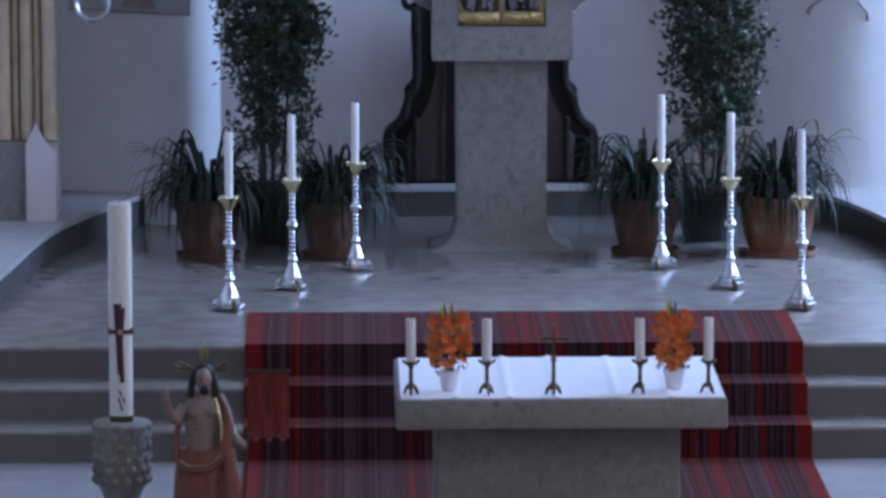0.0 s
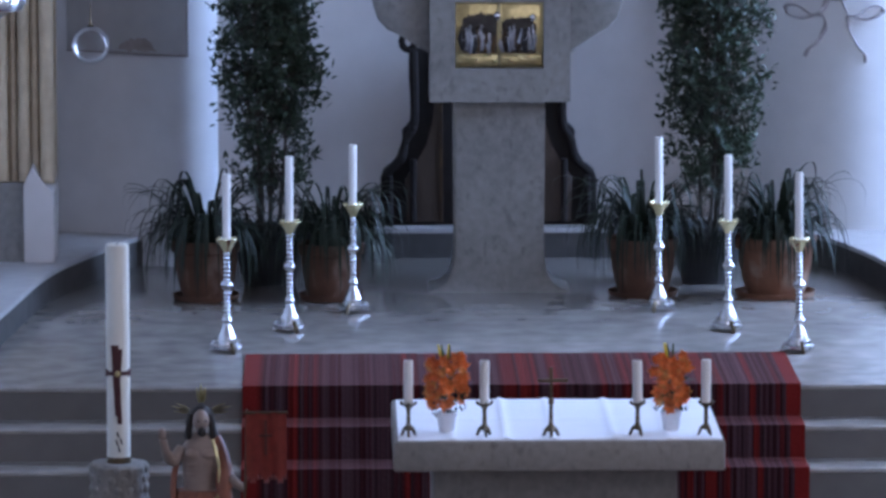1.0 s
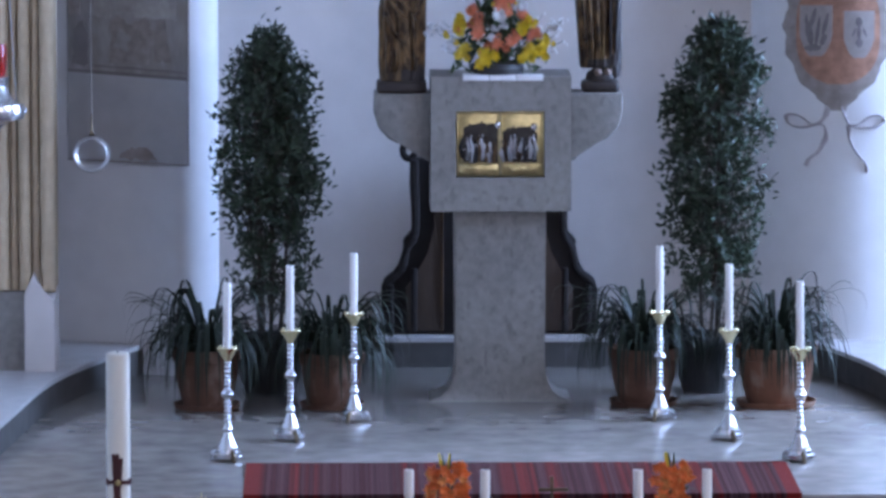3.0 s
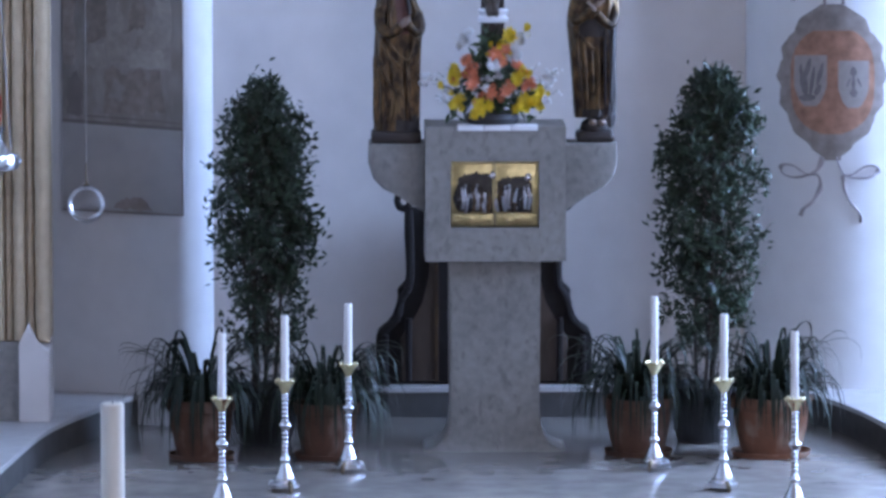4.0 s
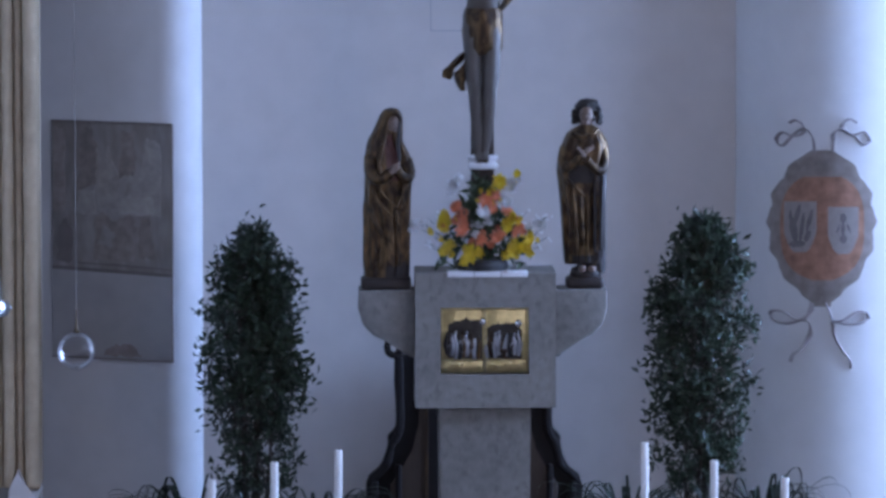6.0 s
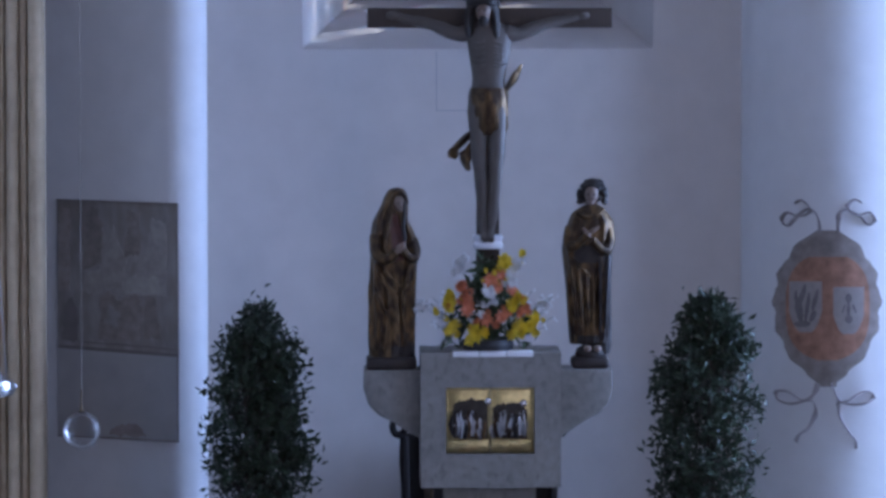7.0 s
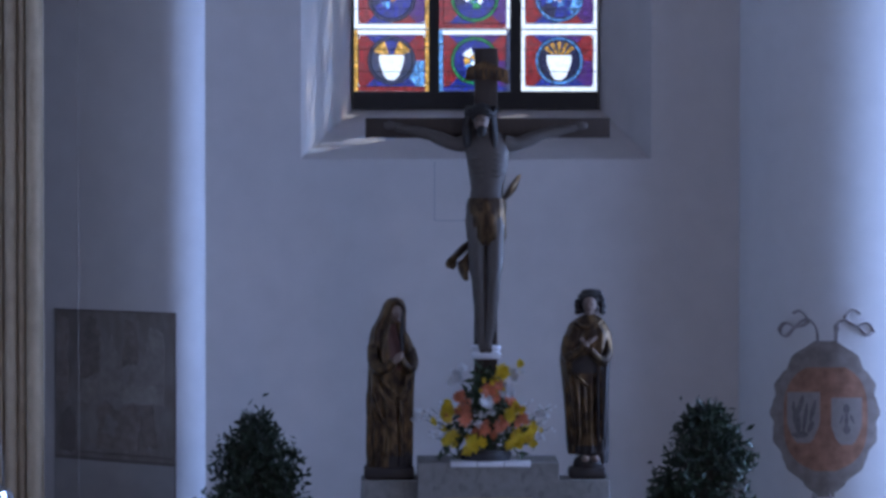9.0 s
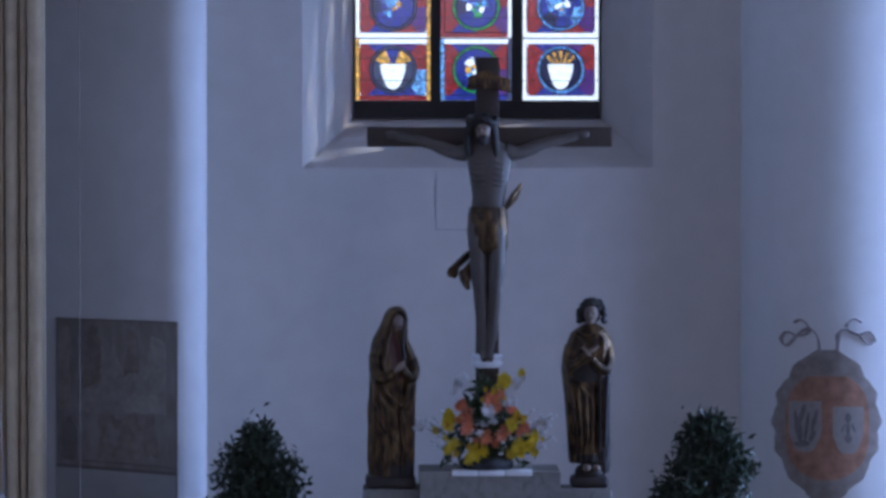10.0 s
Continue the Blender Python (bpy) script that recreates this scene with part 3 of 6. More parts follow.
def stained_window():
    win = thing("window_1", (0, GY, 0), "tall leaded window of bright stained glass shields in dark frames", "window", kind="structure")
    part("bottom_rail", rect(GX0, GX1, GZ0, GZ0 + 0.098, -0.03, 0.08), IRON, win)
    cols = [(-0.672, -0.262), (-0.205, 0.185), (0.246, 0.664)]
    for x0, x1 in ((GX0, cols[0][0]), (cols[0][1], cols[1][0]), (cols[1][1], cols[2][0]), (cols[2][1], GX1)):
        part("mullion", rect(x0, x1, GZ0 + 0.098, GZ1, -0.025, 0.07), IRON, win)
    rows, pitch, b = 9, 0.345, 0.024
    for r in range(rows):
        z0 = GZ0 + 0.099 + r * pitch
        z1 = z0 + 0.335
        part("saddle_bar", rect(GX0, GX1, z1 + 0.001, z0 + pitch - 0.001, 0.0, 0.02), IRON, win)
        for c, (x0, x1) in enumerate(cols):
            cx, cz = (x0 + x1) / 2, (z0 + z1) / 2
            m1 = bm_new()
            for q in ((x0 + b, x1 - b, z1 - b - .004, z1 - b), (x0 + b, x1 - b, z0 + b, z0 + b + .004), (x0 + b - .004, x0 + b, z0 + b, z1 - b), (x1 - b, x1 - b + .004, z0 + b, z1 - b)):
                box(m1, q[0], q[1], -0.002, 0.006, q[2], q[3])
            for zz in (cz - 0.06, cz + 0.06):
                box(m1, x0, x1, -0.002, 0.002, zz - 0.0015, zz + 0.0015)
            panel = part("glass_panel", m1, IRON, win)
            if c == 1:
                tone = ("light" if r == 0 else "red", "white", "dim" if r == 0 else "white", "blue" if r == 0 else "red")
            elif c == 0:
                tone = ("white" if r else "gold", "white", "gold", "red" if r == 0 else "white")
            else:
                tone = ("white", "white", "white", "white")
            # rows out of view get clear glass so sun reaches the left reveal
            if r > 1:
                tone = ("white", "white", "white", "pale")
            for nm, q in zip(tone, ((x0, x0 + b - .004, z0, z1), (x0 + b - .004, x1 - b + .004, z1 - b, z1), (x1 - b + .004, x1, z0, z1), (x0 + b - .004, x1 - b + .004, z0, z0 + b))):
                part("border_glass", rect(*q, 0.0), GLASS[nm], panel)
            R = 0.128
            sq = oblong((x1 - x0) / 2 - b, (z1 - z0) / 2 - b)
            side = ("red", "red", "red", "light" if c == 0 and r == 0 else "purple")
            upright = ("purple", "blue", "blue", "blue") if r == 0 else ("red", "purple", "blue", "red")
            if r > 1:
                side, upright = ("white", "pale", "light", "pale"), ("pale", "white", "white", "gold")
            for k in range(4):
                m1 = bm_new()
                between(m1, cx, cz, const(R + .003), sq, 90 * k, 90 * k + 45, 0.0, 8)
                part("ground_glass", m1, GLASS[side[k] if k % 2 == 0 else upright[k]], panel)
                m1 = bm_new()
                between(m1, cx, cz, const(R + .003), sq, 90 * k + 45, 90 * k + 90, 0.0, 8)
                part("ground_glass", m1, GLASS[upright[k] if k % 2 == 0 else side[k]], panel)
            m1 = bm_new()
            between(m1, cx, cz, const(R - .010), const(R), 0, 360, 0.0, 40)
            part("ring", m1, GLASS["white" if r > 1 else "green" if c == 1 else "dim" if c == 0 else "light"], panel)
            for q in ((R, R + .005), (R - .016, R - .010)):
                m1 = bm_new()
                between(m1, cx, cz, const(q[0]), const(q[1]), 0, 360, -0.001, 40)
                part("lead_ring", m1, IRON, panel)
            if r == 0 and c != 1:
                m1 = bm_new()
                between(m1, cx, cz, const(0), shield_line, 0, 360, 0.0, 60)
                part("shield", m1, GLASS["white"], panel)
                for nm, a0, a1, k0 in (("navy" if c else "dim", 180, 360, 0), ("gold", 28, 152, 1), ("navy" if c else "dim", 0, 28, 0), ("navy" if c else "dim", 152, 180, 0)):
                    m1 = bm_new()
                    if k0 and c == 2:
                        between(m1, cx, cz, const(.104), const(R - .013), a0, a1, 0.0, 20)
                        part("roundel_glass", m1, GLASS["navy"], panel)
                        for q in range(11):
                            a, b1 = a0 + (a1 - a0) * q / 11, a0 + (a1 - a0) * (q + 1) / 11
                            m1 = bm_new()
                            between(m1, cx, cz, shield_line, const(.104), a, b1, 0.0, 5)
                            part("crown", m1, GLASS["gold" if q % 2 else "navy"], panel)
                    elif k0:
                        for a, q, nm2 in ((a0, 70, "gold"), (70, 110, "blue"), (110, a1, "gold")):
                            m1 = bm_new()
                            between(m1, cx, cz, shield_line, const(R - .013 if nm2 == "gold" else .07), a, q, 0.0, 16)
                            part("mantling", m1, GLASS[nm2], panel)
                        m1 = bm_new()
                        between(m1, cx, cz, const(.07), const(R - .013), 70, 110, 0.0, 10)
                        part("roundel_glass", m1, GLASS["blue"], panel)
                    else:
                        between(m1, cx, cz, shield_line, const(R - .013), a0, a1, 0.0, 30)
                        part("roundel_glass", m1, GLASS[nm], panel)
            else:
                rnd = random.Random(31 * r + 7 * c)
                pal = ["white", "light", "light", "blue", "white", "blue", "gold" if c != 1 else "green", "light"] if r else ["white", "light", "green", "gold", "red", "dim", "white", "dim"]
                if r > 1:
                    pal = ["white", "pale", "white", "light", "white", "gold", "pale"]
                for k in range(7):
                    a0, a1 = 360 * k / 7, 360 * (k + 1) / 7
                    wob = rnd.uniform(.4, .65) * (R - .013)
                    for rin, rout in ((0, wob * .45), (wob * .45, wob), (wob, R - .013)):
                        m1 = bm_new()
                        between(m1, cx, cz, const(rin), const(rout), a0, a1, 0.0, 7)
                        part("figure_glass", m1, GLASS[rnd.choice(pal) if rin < wob else rnd.choice(["blue", "blue", "light", "navy"] if r < 2 else ["white", "pale", "white", "light"])], panel)
    return win


stained_window()
bm = bm_new()
box(bm, -9, 9, 44.0, 44.1, -2, 16)
tagged(part("sky_backdrop", bm, GLOW), "bright hazy sky outside the window", "sky", "", "structure")


# ---- fresco and crest ----
def fresco():
    """Painted on the slanting pier face; x runs along the face."""
    a, b = Vector((-2.262, 30.503)), Vector((-1.612, 30.240))
    d = b - a
    ang = math.degrees(math.atan2(d.y, d.x))
    f = thing("fresco", (a.x, a.y - 0.012, 0), "faded brown fresco panel on the plaster pier", "fresco", rz=ang)
    L = d.length
    def strip(name, m, pts, lift):
        bm = bm_new()
        prism(bm, pts, -0.004 - lift, -lift + 0.006)
        part(name, bm, m, f, smooth=0)
    strip("lower_field", FRESCO_LOW, [(0.0, 1.58), (L, 1.57), (L, 2.02), (0.0, 2.05)], 0)
    strip("picture_field", FRESCO, [(0.0, 2.055), (L, 2.025), (L, 2.83), (0.0, 2.84)], 0)
    strip("dark_border", FRESCO_DARK, [(0.0, 2.05), (L, 2.02), (L, 2.035), (0.0, 2.068)], 0.003)
    rnd = random.Random(77)

    def worn(pts, n=7, amp=.010):
        """The outline with frayed edges."""
        out = []
        for p, q in zip(pts, pts[1:] + pts[:1]):
            for k in range(n):
                t = k / n
                j = amp if k else amp * .4
                out.append((p[0] + (q[0] - p[0]) * t + rnd.uniform(-j, j), p[1] + (q[1] - p[1]) * t + rnd.uniform(-j, j)))
        return out
    for k, (nm, m, pts) in enumerate((
            ("brown_wing", FRESCO_BROWN, [(.15, 2.46), (.26, 2.50), (.27, 2.66), (.24, 2.80), (.16, 2.79)]),
            ("brown_wing", FRESCO_BROWN, [(.39, 2.54), (.48, 2.56), (.49, 2.78), (.41, 2.79)]),
            ("pale_sky", FRESCO_PALE, [(.42, 2.34), (.63, 2.33), (.63, 2.72), (.55, 2.75), (.50, 2.55), (.43, 2.50)]),
            ("pale_gable", FRESCO_PALE, [(.27, 2.53), (.31, 2.60), (.33, 2.71), (.36, 2.60), (.40, 2.53), (.38, 2.38), (.28, 2.38)]),
            ("pale_block", FRESCO_LIGHT, [(.39, 2.345), (.60, 2.34), (.59, 2.44), (.50, 2.435), (.40, 2.45)]),
            ("pale_block", FRESCO_PALE, [(.15, 2.35), (.25, 2.34), (.25, 2.47), (.16, 2.46)]),
            ("brown_robe", FRESCO_BROWN, [(.25, 2.10), (.48, 2.10), (.50, 2.28), (.45, 2.35), (.36, 2.31), (.30, 2.36), (.25, 2.32)]),
            ("pale_sleeve", FRESCO_PALE, [(.27, 2.20), (.34, 2.16), (.37, 2.24), (.30, 2.29)]),
            ("dark_kneeling_shape", FRESCO_DARK, [(.03, 2.09), (.13, 2.09), (.13, 2.24), (.10, 2.33), (.05, 2.29)]),
            ("brown_ground", FRESCO_BROWN, [(.50, 2.12), (.60, 2.12), (.56, 2.34), (.51, 2.34)]),
            ("brown_stain", FRESCO_BROWN, [(.01, 2.36), (.07, 2.36), (.08, 2.78), (.02, 2.80)]),
            ("ledge_line", FRESCO_DARK, [(.15, 2.082), (L - .01, 2.056), (L - .01, 2.064), (.15, 2.092)]),
            ("low_stain", FRESCO_BROWN, [(.30, 1.60), (.52, 1.59), (.46, 1.66), (.34, 1.65)]))):
        strip(nm, m, worn(pts, 7, .003 if "line" in nm else .010), 0.0022 + .0004 * k)
    for nm, q in (("edge_line", [(L - .008, 1.57), (L, 1.57), (L, 2.83), (L - .008, 2.83)]), ("edge_line", [(0, 1.58), (L, 1.57), (L, 1.578), (0, 1.588)]), ("edge_line", [(0, 2.832), (L, 2.822), (L, 2.83), (0, 2.84)])):
        strip(nm, FRESCO_DARK, q, 0.007)


fresco()

R3 = [Vector((x, y, 0)) for x, y in RIGHT]
ARC = [0.0]
for p, q in zip(R3, R3[1:]):
    ARC.append(ARC[-1] + (q - p).length)


def on_right_wall(x, z, lift):
    """The point of the curved wall in line with x at 30.4 m, seen from the eye."""
    e = Vector((EYE[0], 0, 0))
    d = Vector((x, 30.4, 0)) - e
    for p, q in zip(R3, R3[1:]):
        s = q - p
        den = d.x * s.y - d.y * s.x
        k = ((p.x - e.x) * s.y - (p.y - e.y) * s.x) / den
        u = ((p.x - e.x) * d.y - (p.y - e.y) * d.x) / den
        if -1e-6 <= u <= 1.0001:
            n = Vector((s.y, -s.x, 0)).normalized()
            if n.y > 0:
                n = -n
            return e + k * d + lift * n + Vector((0, 0, EYE[2] + (z - EYE[2]) * k))
    return Vector((x, 30.4, z))


def crest():
    c = thing("crest_painting", (0, 0, 0), "faded orange painted crest with brown ribbons on white plaster", "wall painting")

    def patch(name, m, fn, lift, nu=14, nv=40):
        """fn(v) gives the left and right x at the height v."""
        bm = bm_new()
        grid = []
        for j in range(nv + 1):
            z, a, b = fn(j / nv)
            grid.append([[bm.verts.new(on_right_wall(a + (b - a) * i / nu, z, h)) for i in range(nu + 1)] for h in (lift, -0.01)])
        for r0, r1 in zip(grid, grid[1:]):
            for i in range(nu):
                bm.faces.new((r0[0][i], r0[0][i + 1], r1[0][i + 1], r1[0][i]))
            for k in (0, nu):
                bm.faces.new((r0[0][k], r1[0][k], r1[1][k], r0[1][k]))
        part(name, bm, m, c, smooth=60)

    zc, xc = 2.265, 1.815

    def outline(v):
        z = 1.84 + 0.83 * v
        t = (z - zc) / 0.42
        if t > 0:
            w = 0.275 * max(0.0, 1 - t ** 2.4) ** 0.72
            w = max(w, 0.10 * (1 - max(0, t - .75) / .25 * .45))
        else:
            w = 0.275 * max(0.0, 1 - (-t) ** 2.0) ** 0.75
            w = max(w, 0.035 + 0.09 * (1 + t))
        w += 0.030 * abs(math.sin(z * 21 + .4)) ** .6 - .016 + .005 * math.sin(z * 83)
        return z, xc - w, xc + w

    def inner(v):
        z = 1.98 + 0.55 * v
        t = (z - 2.265) / 0.285
        w = 0.215 * max(0.05, 1 - abs(t) ** 3) ** 0.5
        return z, xc - w, xc + w + 0.01
    patch("scroll_border", CRESTGREY, outline, 0.004)
    patch("orange_field", CRESTORANGE, inner, 0.008)
    for nm, m, x0, x1, za, zb in (("left_shield", CRESTPALE, 1.62, 1.79, 2.13, 2.40), ("right_shield", CRESTPALE, 1.85, 2.01, 2.12, 2.37)):
        def sh(v, x0=x0, x1=x1, za=za, zb=zb):
            k = (0.35 + 0.65 * min(1, v * 2.5) ** .6) if v < .4 else 1
            mid = (x0 + x1) / 2
            return za + (zb - za) * v, mid - (mid - x0) * k, mid + (x1 - mid) * k
        patch(nm, m, sh, 0.011, 8, 16)
    for x, z, w, h, lean in ((1.690, 2.330, .014, .11, .03), (1.672, 2.250, .020, .13, -.02), (1.715, 2.260, .010, .16, .02), (1.755, 2.300, .012, .12, .03), (1.690, 2.175, .045, .035, 0), (1.745, 2.215, .016, .06, .02), (1.655, 2.320, .008, .07, 0),
                             (1.930, 2.310, .018, .05, 0), (1.930, 2.255, .010, .08, .0), (1.932, 2.200, .020, .05, 0), (1.905, 2.255, .007, .05, .02), (1.960, 2.255, .007, .05, -.02)):
        patch("charge", CRESTDARK, lambda v, x=x, z=z, w=w, h=h, lean=lean: (z + h * (v - .5), x + lean * (v - .5) - w * math.sin(math.pi * (.1 + .8 * v)), x + lean * (v - .5) + w * math.sin(math.pi * (.1 + .8 * v))), 0.014, 3, 8)
    ribbons = (
        [(1.775, 2.66), (1.765, 2.74), (1.72, 2.785), (1.66, 2.745), (1.61, 2.695), (1.575, 2.72), (1.605, 2.765), (1.66, 2.745), (1.715, 2.76), (1.715, 2.80), (1.68, 2.83), (1.645, 2.815)],
        [(1.87, 2.66), (1.875, 2.74), (1.91, 2.78), (1.98, 2.75), (2.03, 2.70), (2.065, 2.72), (2.04, 2.765), (1.98, 2.75), (1.93, 2.77), (1.925, 2.80), (1.96, 2.835), (2.00, 2.815)],
        [(1.765, 1.86), (1.75, 1.80), (1.70, 1.765), (1.62, 1.75), (1.555, 1.775), (1.555, 1.815), (1.61, 1.815), (1.68, 1.77), (1.745, 1.76), (1.755, 1.69), (1.72, 1.62), (1.675, 1.585), (1.655, 1.545)],
        [(1.84, 1.86), (1.865, 1.79), (1.90, 1.755), (1.99, 1.745), (2.05, 1.765), (2.055, 1.805), (2.00, 1.81), (1.93, 1.765), (1.88, 1.755), (1.885, 1.68), (1.93, 1.60), (1.965, 1.56), (1.97, 1.51)])
    for pts in ribbons:
        line = smooth_line([Vector((x, 0, z)) for x, z in pts], 5)
        bm = bm_new()
        tube(bm, [on_right_wall(p.x, p.z, 0.002) for p in line], 0.0165, 8, flat=0.3)
        part("ribbon", bm, RIBBON, c)


crest()


# ---- carpet ----
def carpet():
    line = [(27.11, ZP), (26.14, ZP), (26.14, 0.30), (25.88, 0.30), (25.88, 0.15), (25.62, 0.15), (25.62, 0.0), (19.5, 0.0)]
    bm = bm_new()
    top, low = [], []
    t = 0.009
    off = [(0, t), (-t, t), (-t, t), (-t, t), (-t, t), (-t, t), (-t, t), (0, t)]
    for xx in (-1.27, 1.295):
        top.append([bm.verts.new((xx, y + o[0], z + o[1])) for (y, z), o in zip(line, off)])
        low.append([bm.verts.new((xx, y, z + 0.001)) for y, z in line])
    for i in range(len(line) - 1):
        bm.faces.new((top[0][i], top[1][i], top[1][i + 1], top[0][i + 1]))
        bm.faces.new((low[0][i], low[0][i + 1], low[1][i + 1], low[1][i]))
        for s in (0, 1):
            bm.faces.new((top[s][i], top[s][i + 1], low[s][i + 1], low[s][i]))
    for i in (0, -1):
        bm.faces.new((top[0][i], top[1][i], low[1][i], low[0][i]))
    c = part("stair_carpet", bm, CARPET, None, smooth=20)
    tagged(c, "red striped wool carpet runner laid over the altar steps", "carpet")


carpet()


# ---- tabernacle pillar ----
def tabernacle():
    t = thing("tabernacle_pillar", (-0.004, 29.2, ZP), "grey tuff tabernacle pillar with gilded doors and side brackets", "tabernacle")
    t.scale = (1.007, 1.0, 0.9905)
    bm = bm_new()
    # shaft with a flared foot
    prof = [(0.36, 0.0), (0.35, 0.008), (0.305, 0.022), (0.27, 0.05), (0.245, 0.095), (0.234, 0.14), (0.228, 0.22), (0.233, 1.0)]
    rings = []
    for hw, z in prof:
        dy0 = 0.05 - (hw - 0.233) * 0.15
        dy1 = 0.47 + (hw - 0.233) * 0.7
        dy1 -= 0.10
        rings.append([bm.verts.new(p) for p in ((-hw, dy0, z), (hw, dy0, z), (hw, dy1, z), (-hw, dy1, z))])
    for a, b in zip(rings, rings[1:]):
        for i in range(4):
            bm.faces.new((a[i], a[(i + 1) % 4], b[(i + 1) % 4], b[i]))
    bm.faces.new(rings[0][::-1])
    bm.faces.new(rings[-1])
    bmesh.ops.bevel(bm, geom=[e for e in bm.edges if abs(e.verts[0].co.z - e.verts[1].co.z) > 0.005], offset=0.012, segments=2, affect="EDGES")
    part("shaft", bm, TUFF, t, smooth=30)
    xs, zs = (-0.352, -0.224, 0.222, 0.357), (1.0, 1.172, 1.515, 1.695)
    bm = bm_new()
    out = [(xs[0], zs[0]), (xs[3], zs[0]), (xs[3], zs[3]), (xs[0], zs[3])]
    rec = [(xs[1], zs[1]), (xs[2], zs[1]), (xs[2], zs[2]), (xs[1], zs[2])]
    lines = [[bm.verts.new((x, y, z)) for x, z in q] for q, y in ((out, 0.42), (out, -0.05), (rec, -0.05), (rec, 0.06))]
    for a, b in zip(lines, lines[1:]):
        for i in range(4):
            bm.faces.new((a[i], a[(i + 1) % 4], b[(i + 1) % 4], b[i]))
    bm.faces.new(lines[0])
    bm.faces.new(lines[3])
    bmesh.ops.bevel(bm, geom=[e for e in bm.edges if abs(e.verts[0].co.x) > 0.3 and abs(e.verts[1].co.x) > 0.3 and e.is_manifold and e.calc_face_angle(0) > 1], offset=0.010, segments=2, affect="EDGES")
    part("block", bm, TUFF, t, "hollowed tuff block", smooth=30)
    for sx in (-1, 1):
        bm = bm_new()
        w = 0.284 if sx < 0 else 0.262
        x0 = xs[0] if sx < 0 else xs[3]
        pts = [(0, 1.597), (w, 1.597), (w + .004, 1.50), (w - .02, 1.42), (w - .07, 1.365), (w - .15, 1.325), (w - .20, 1.29), (0, 1.24)]
        pts = [(x0 + sx * x, z) for x, z in pts]
        prism(bm, pts if sx < 0 else pts[::-1], 0.06, 0.36, bevel=0.012)
        part("bracket", bm, TUFF, t, smooth=30)
    # gilded doors
    for k in (0, 1):
        xa, xb = (-0.222, -0.003) if k == 0 else (0.001, 0.220)
        bm = bm_new()
        box(bm, xa, xb, 0.0, 0.03, 1.174, 1.513, 0.004)
        door = part("door", bm, GOLD, t, "gilded door with dark relief")
        rnd = random.Random(40 + k)
        for i in range(9):
            bm = bm_new()
            x = xa + 0.034 + i * 0.0195 if k == 0 else xa + 0.012 + i * 0.0195
            h = rnd.uniform(.085, .135) if k == 0 else rnd.uniform(.075, .115)
            zb = 1.258 + rnd.uniform(-.012, .012)
            tube(bm, [(x, -0.004, zb), (x + rnd.uniform(-.014, .014), -0.012, zb + h * .5), (x + rnd.uniform(-.010, .010), -0.006, zb + h)], [.009, .013, .006], 6)
            tube(bm, smooth_line([(x, -.010, zb + h * .75), (x + rnd.uniform(-.02, .02), -.016, zb + h * .6), (x + rnd.uniform(-.03, .03), -.014, zb + h * rnd.uniform(.4, .9))], 3), .0035, 5)
            blob(bm, (x, -0.008, zb + h + .010), (.008, .008, .010), 0, 1)
            part("relief", bm, (PEWTER, OLDGOLD, IRON, PEWTER)[rnd.randrange(4)], door, smooth=60)
        bm = bm_new()
        xl, xr = xa + (.034 if k == 0 else .010), xb - (.010 if k == 0 else .034)
        n = 22
        edge = [(xl + (xr - xl) * q / n, 1.405 + .030 * math.sin(math.pi * q / n) ** .5 + rnd.uniform(-.010, .012) + (.018 if k == 0 else -.004)) for q in range(n + 1)]
        prism(bm, [(xl, 1.252), (xr, 1.246)] + edge[::-1], -0.0035, 0.004)
        part("niello_field", bm, NIELLO, door)
        bm = bm_new()
        box(bm, xa + .006, xb - .006, -0.010, 0.004, 1.18, 1.240, 0.006)
        for q in range(9):
            blob(bm, (xa + .02 + .0215 * q, -.010, rnd.uniform(1.20, 1.238)), (rnd.uniform(.010, .020), .008, rnd.uniform(.006, .012)), 0, 1)
        part("gilt_ground", bm, GOLD, door)
        for z0, z1, x0, x1 in ((1.176, 1.511, xa, xa + .010), (1.176, 1.511, xb - .010, xb), (1.500, 1.512, xa, xb)):
            bm = bm_new()
            box(bm, x0, x1, -.012, .004, z0, z1, .003)
            part("door_rim", bm, GOLD, door)
        if k == 0:
            bm = bm_new()
            box(bm, -0.135, -0.045, -0.016, 0.0, 1.275, 1.345, 0.006)
            part("relief_table", bm, PEWTER, door)
        bm = bm_new()
        blob(bm, (0.168 if k else -0.012, -0.014, 1.43 if k else 1.44), (.018, .010, .022), 0, 2)
        part("boss", bm, SILVER, door, "bright round boss", smooth=60)


tabernacle()
for k, (xa, xb) in enumerate(((-0.195, -0.062), (-0.058, 0.075), (0.079, 0.212))):
    bm = bm_new()
    box(bm, xa, xb, 29.146, 29.25, 2.131, 2.135, 0.001)
    box(bm, xa, xb, 29.142, 29.147, 2.108, 2.135, 0.001)
    ob = part("altar_linen", bm, PAPER)
    tagged(ob, "small folded white linen on the tabernacle's front edge", "linen", "linens on the tabernacle")


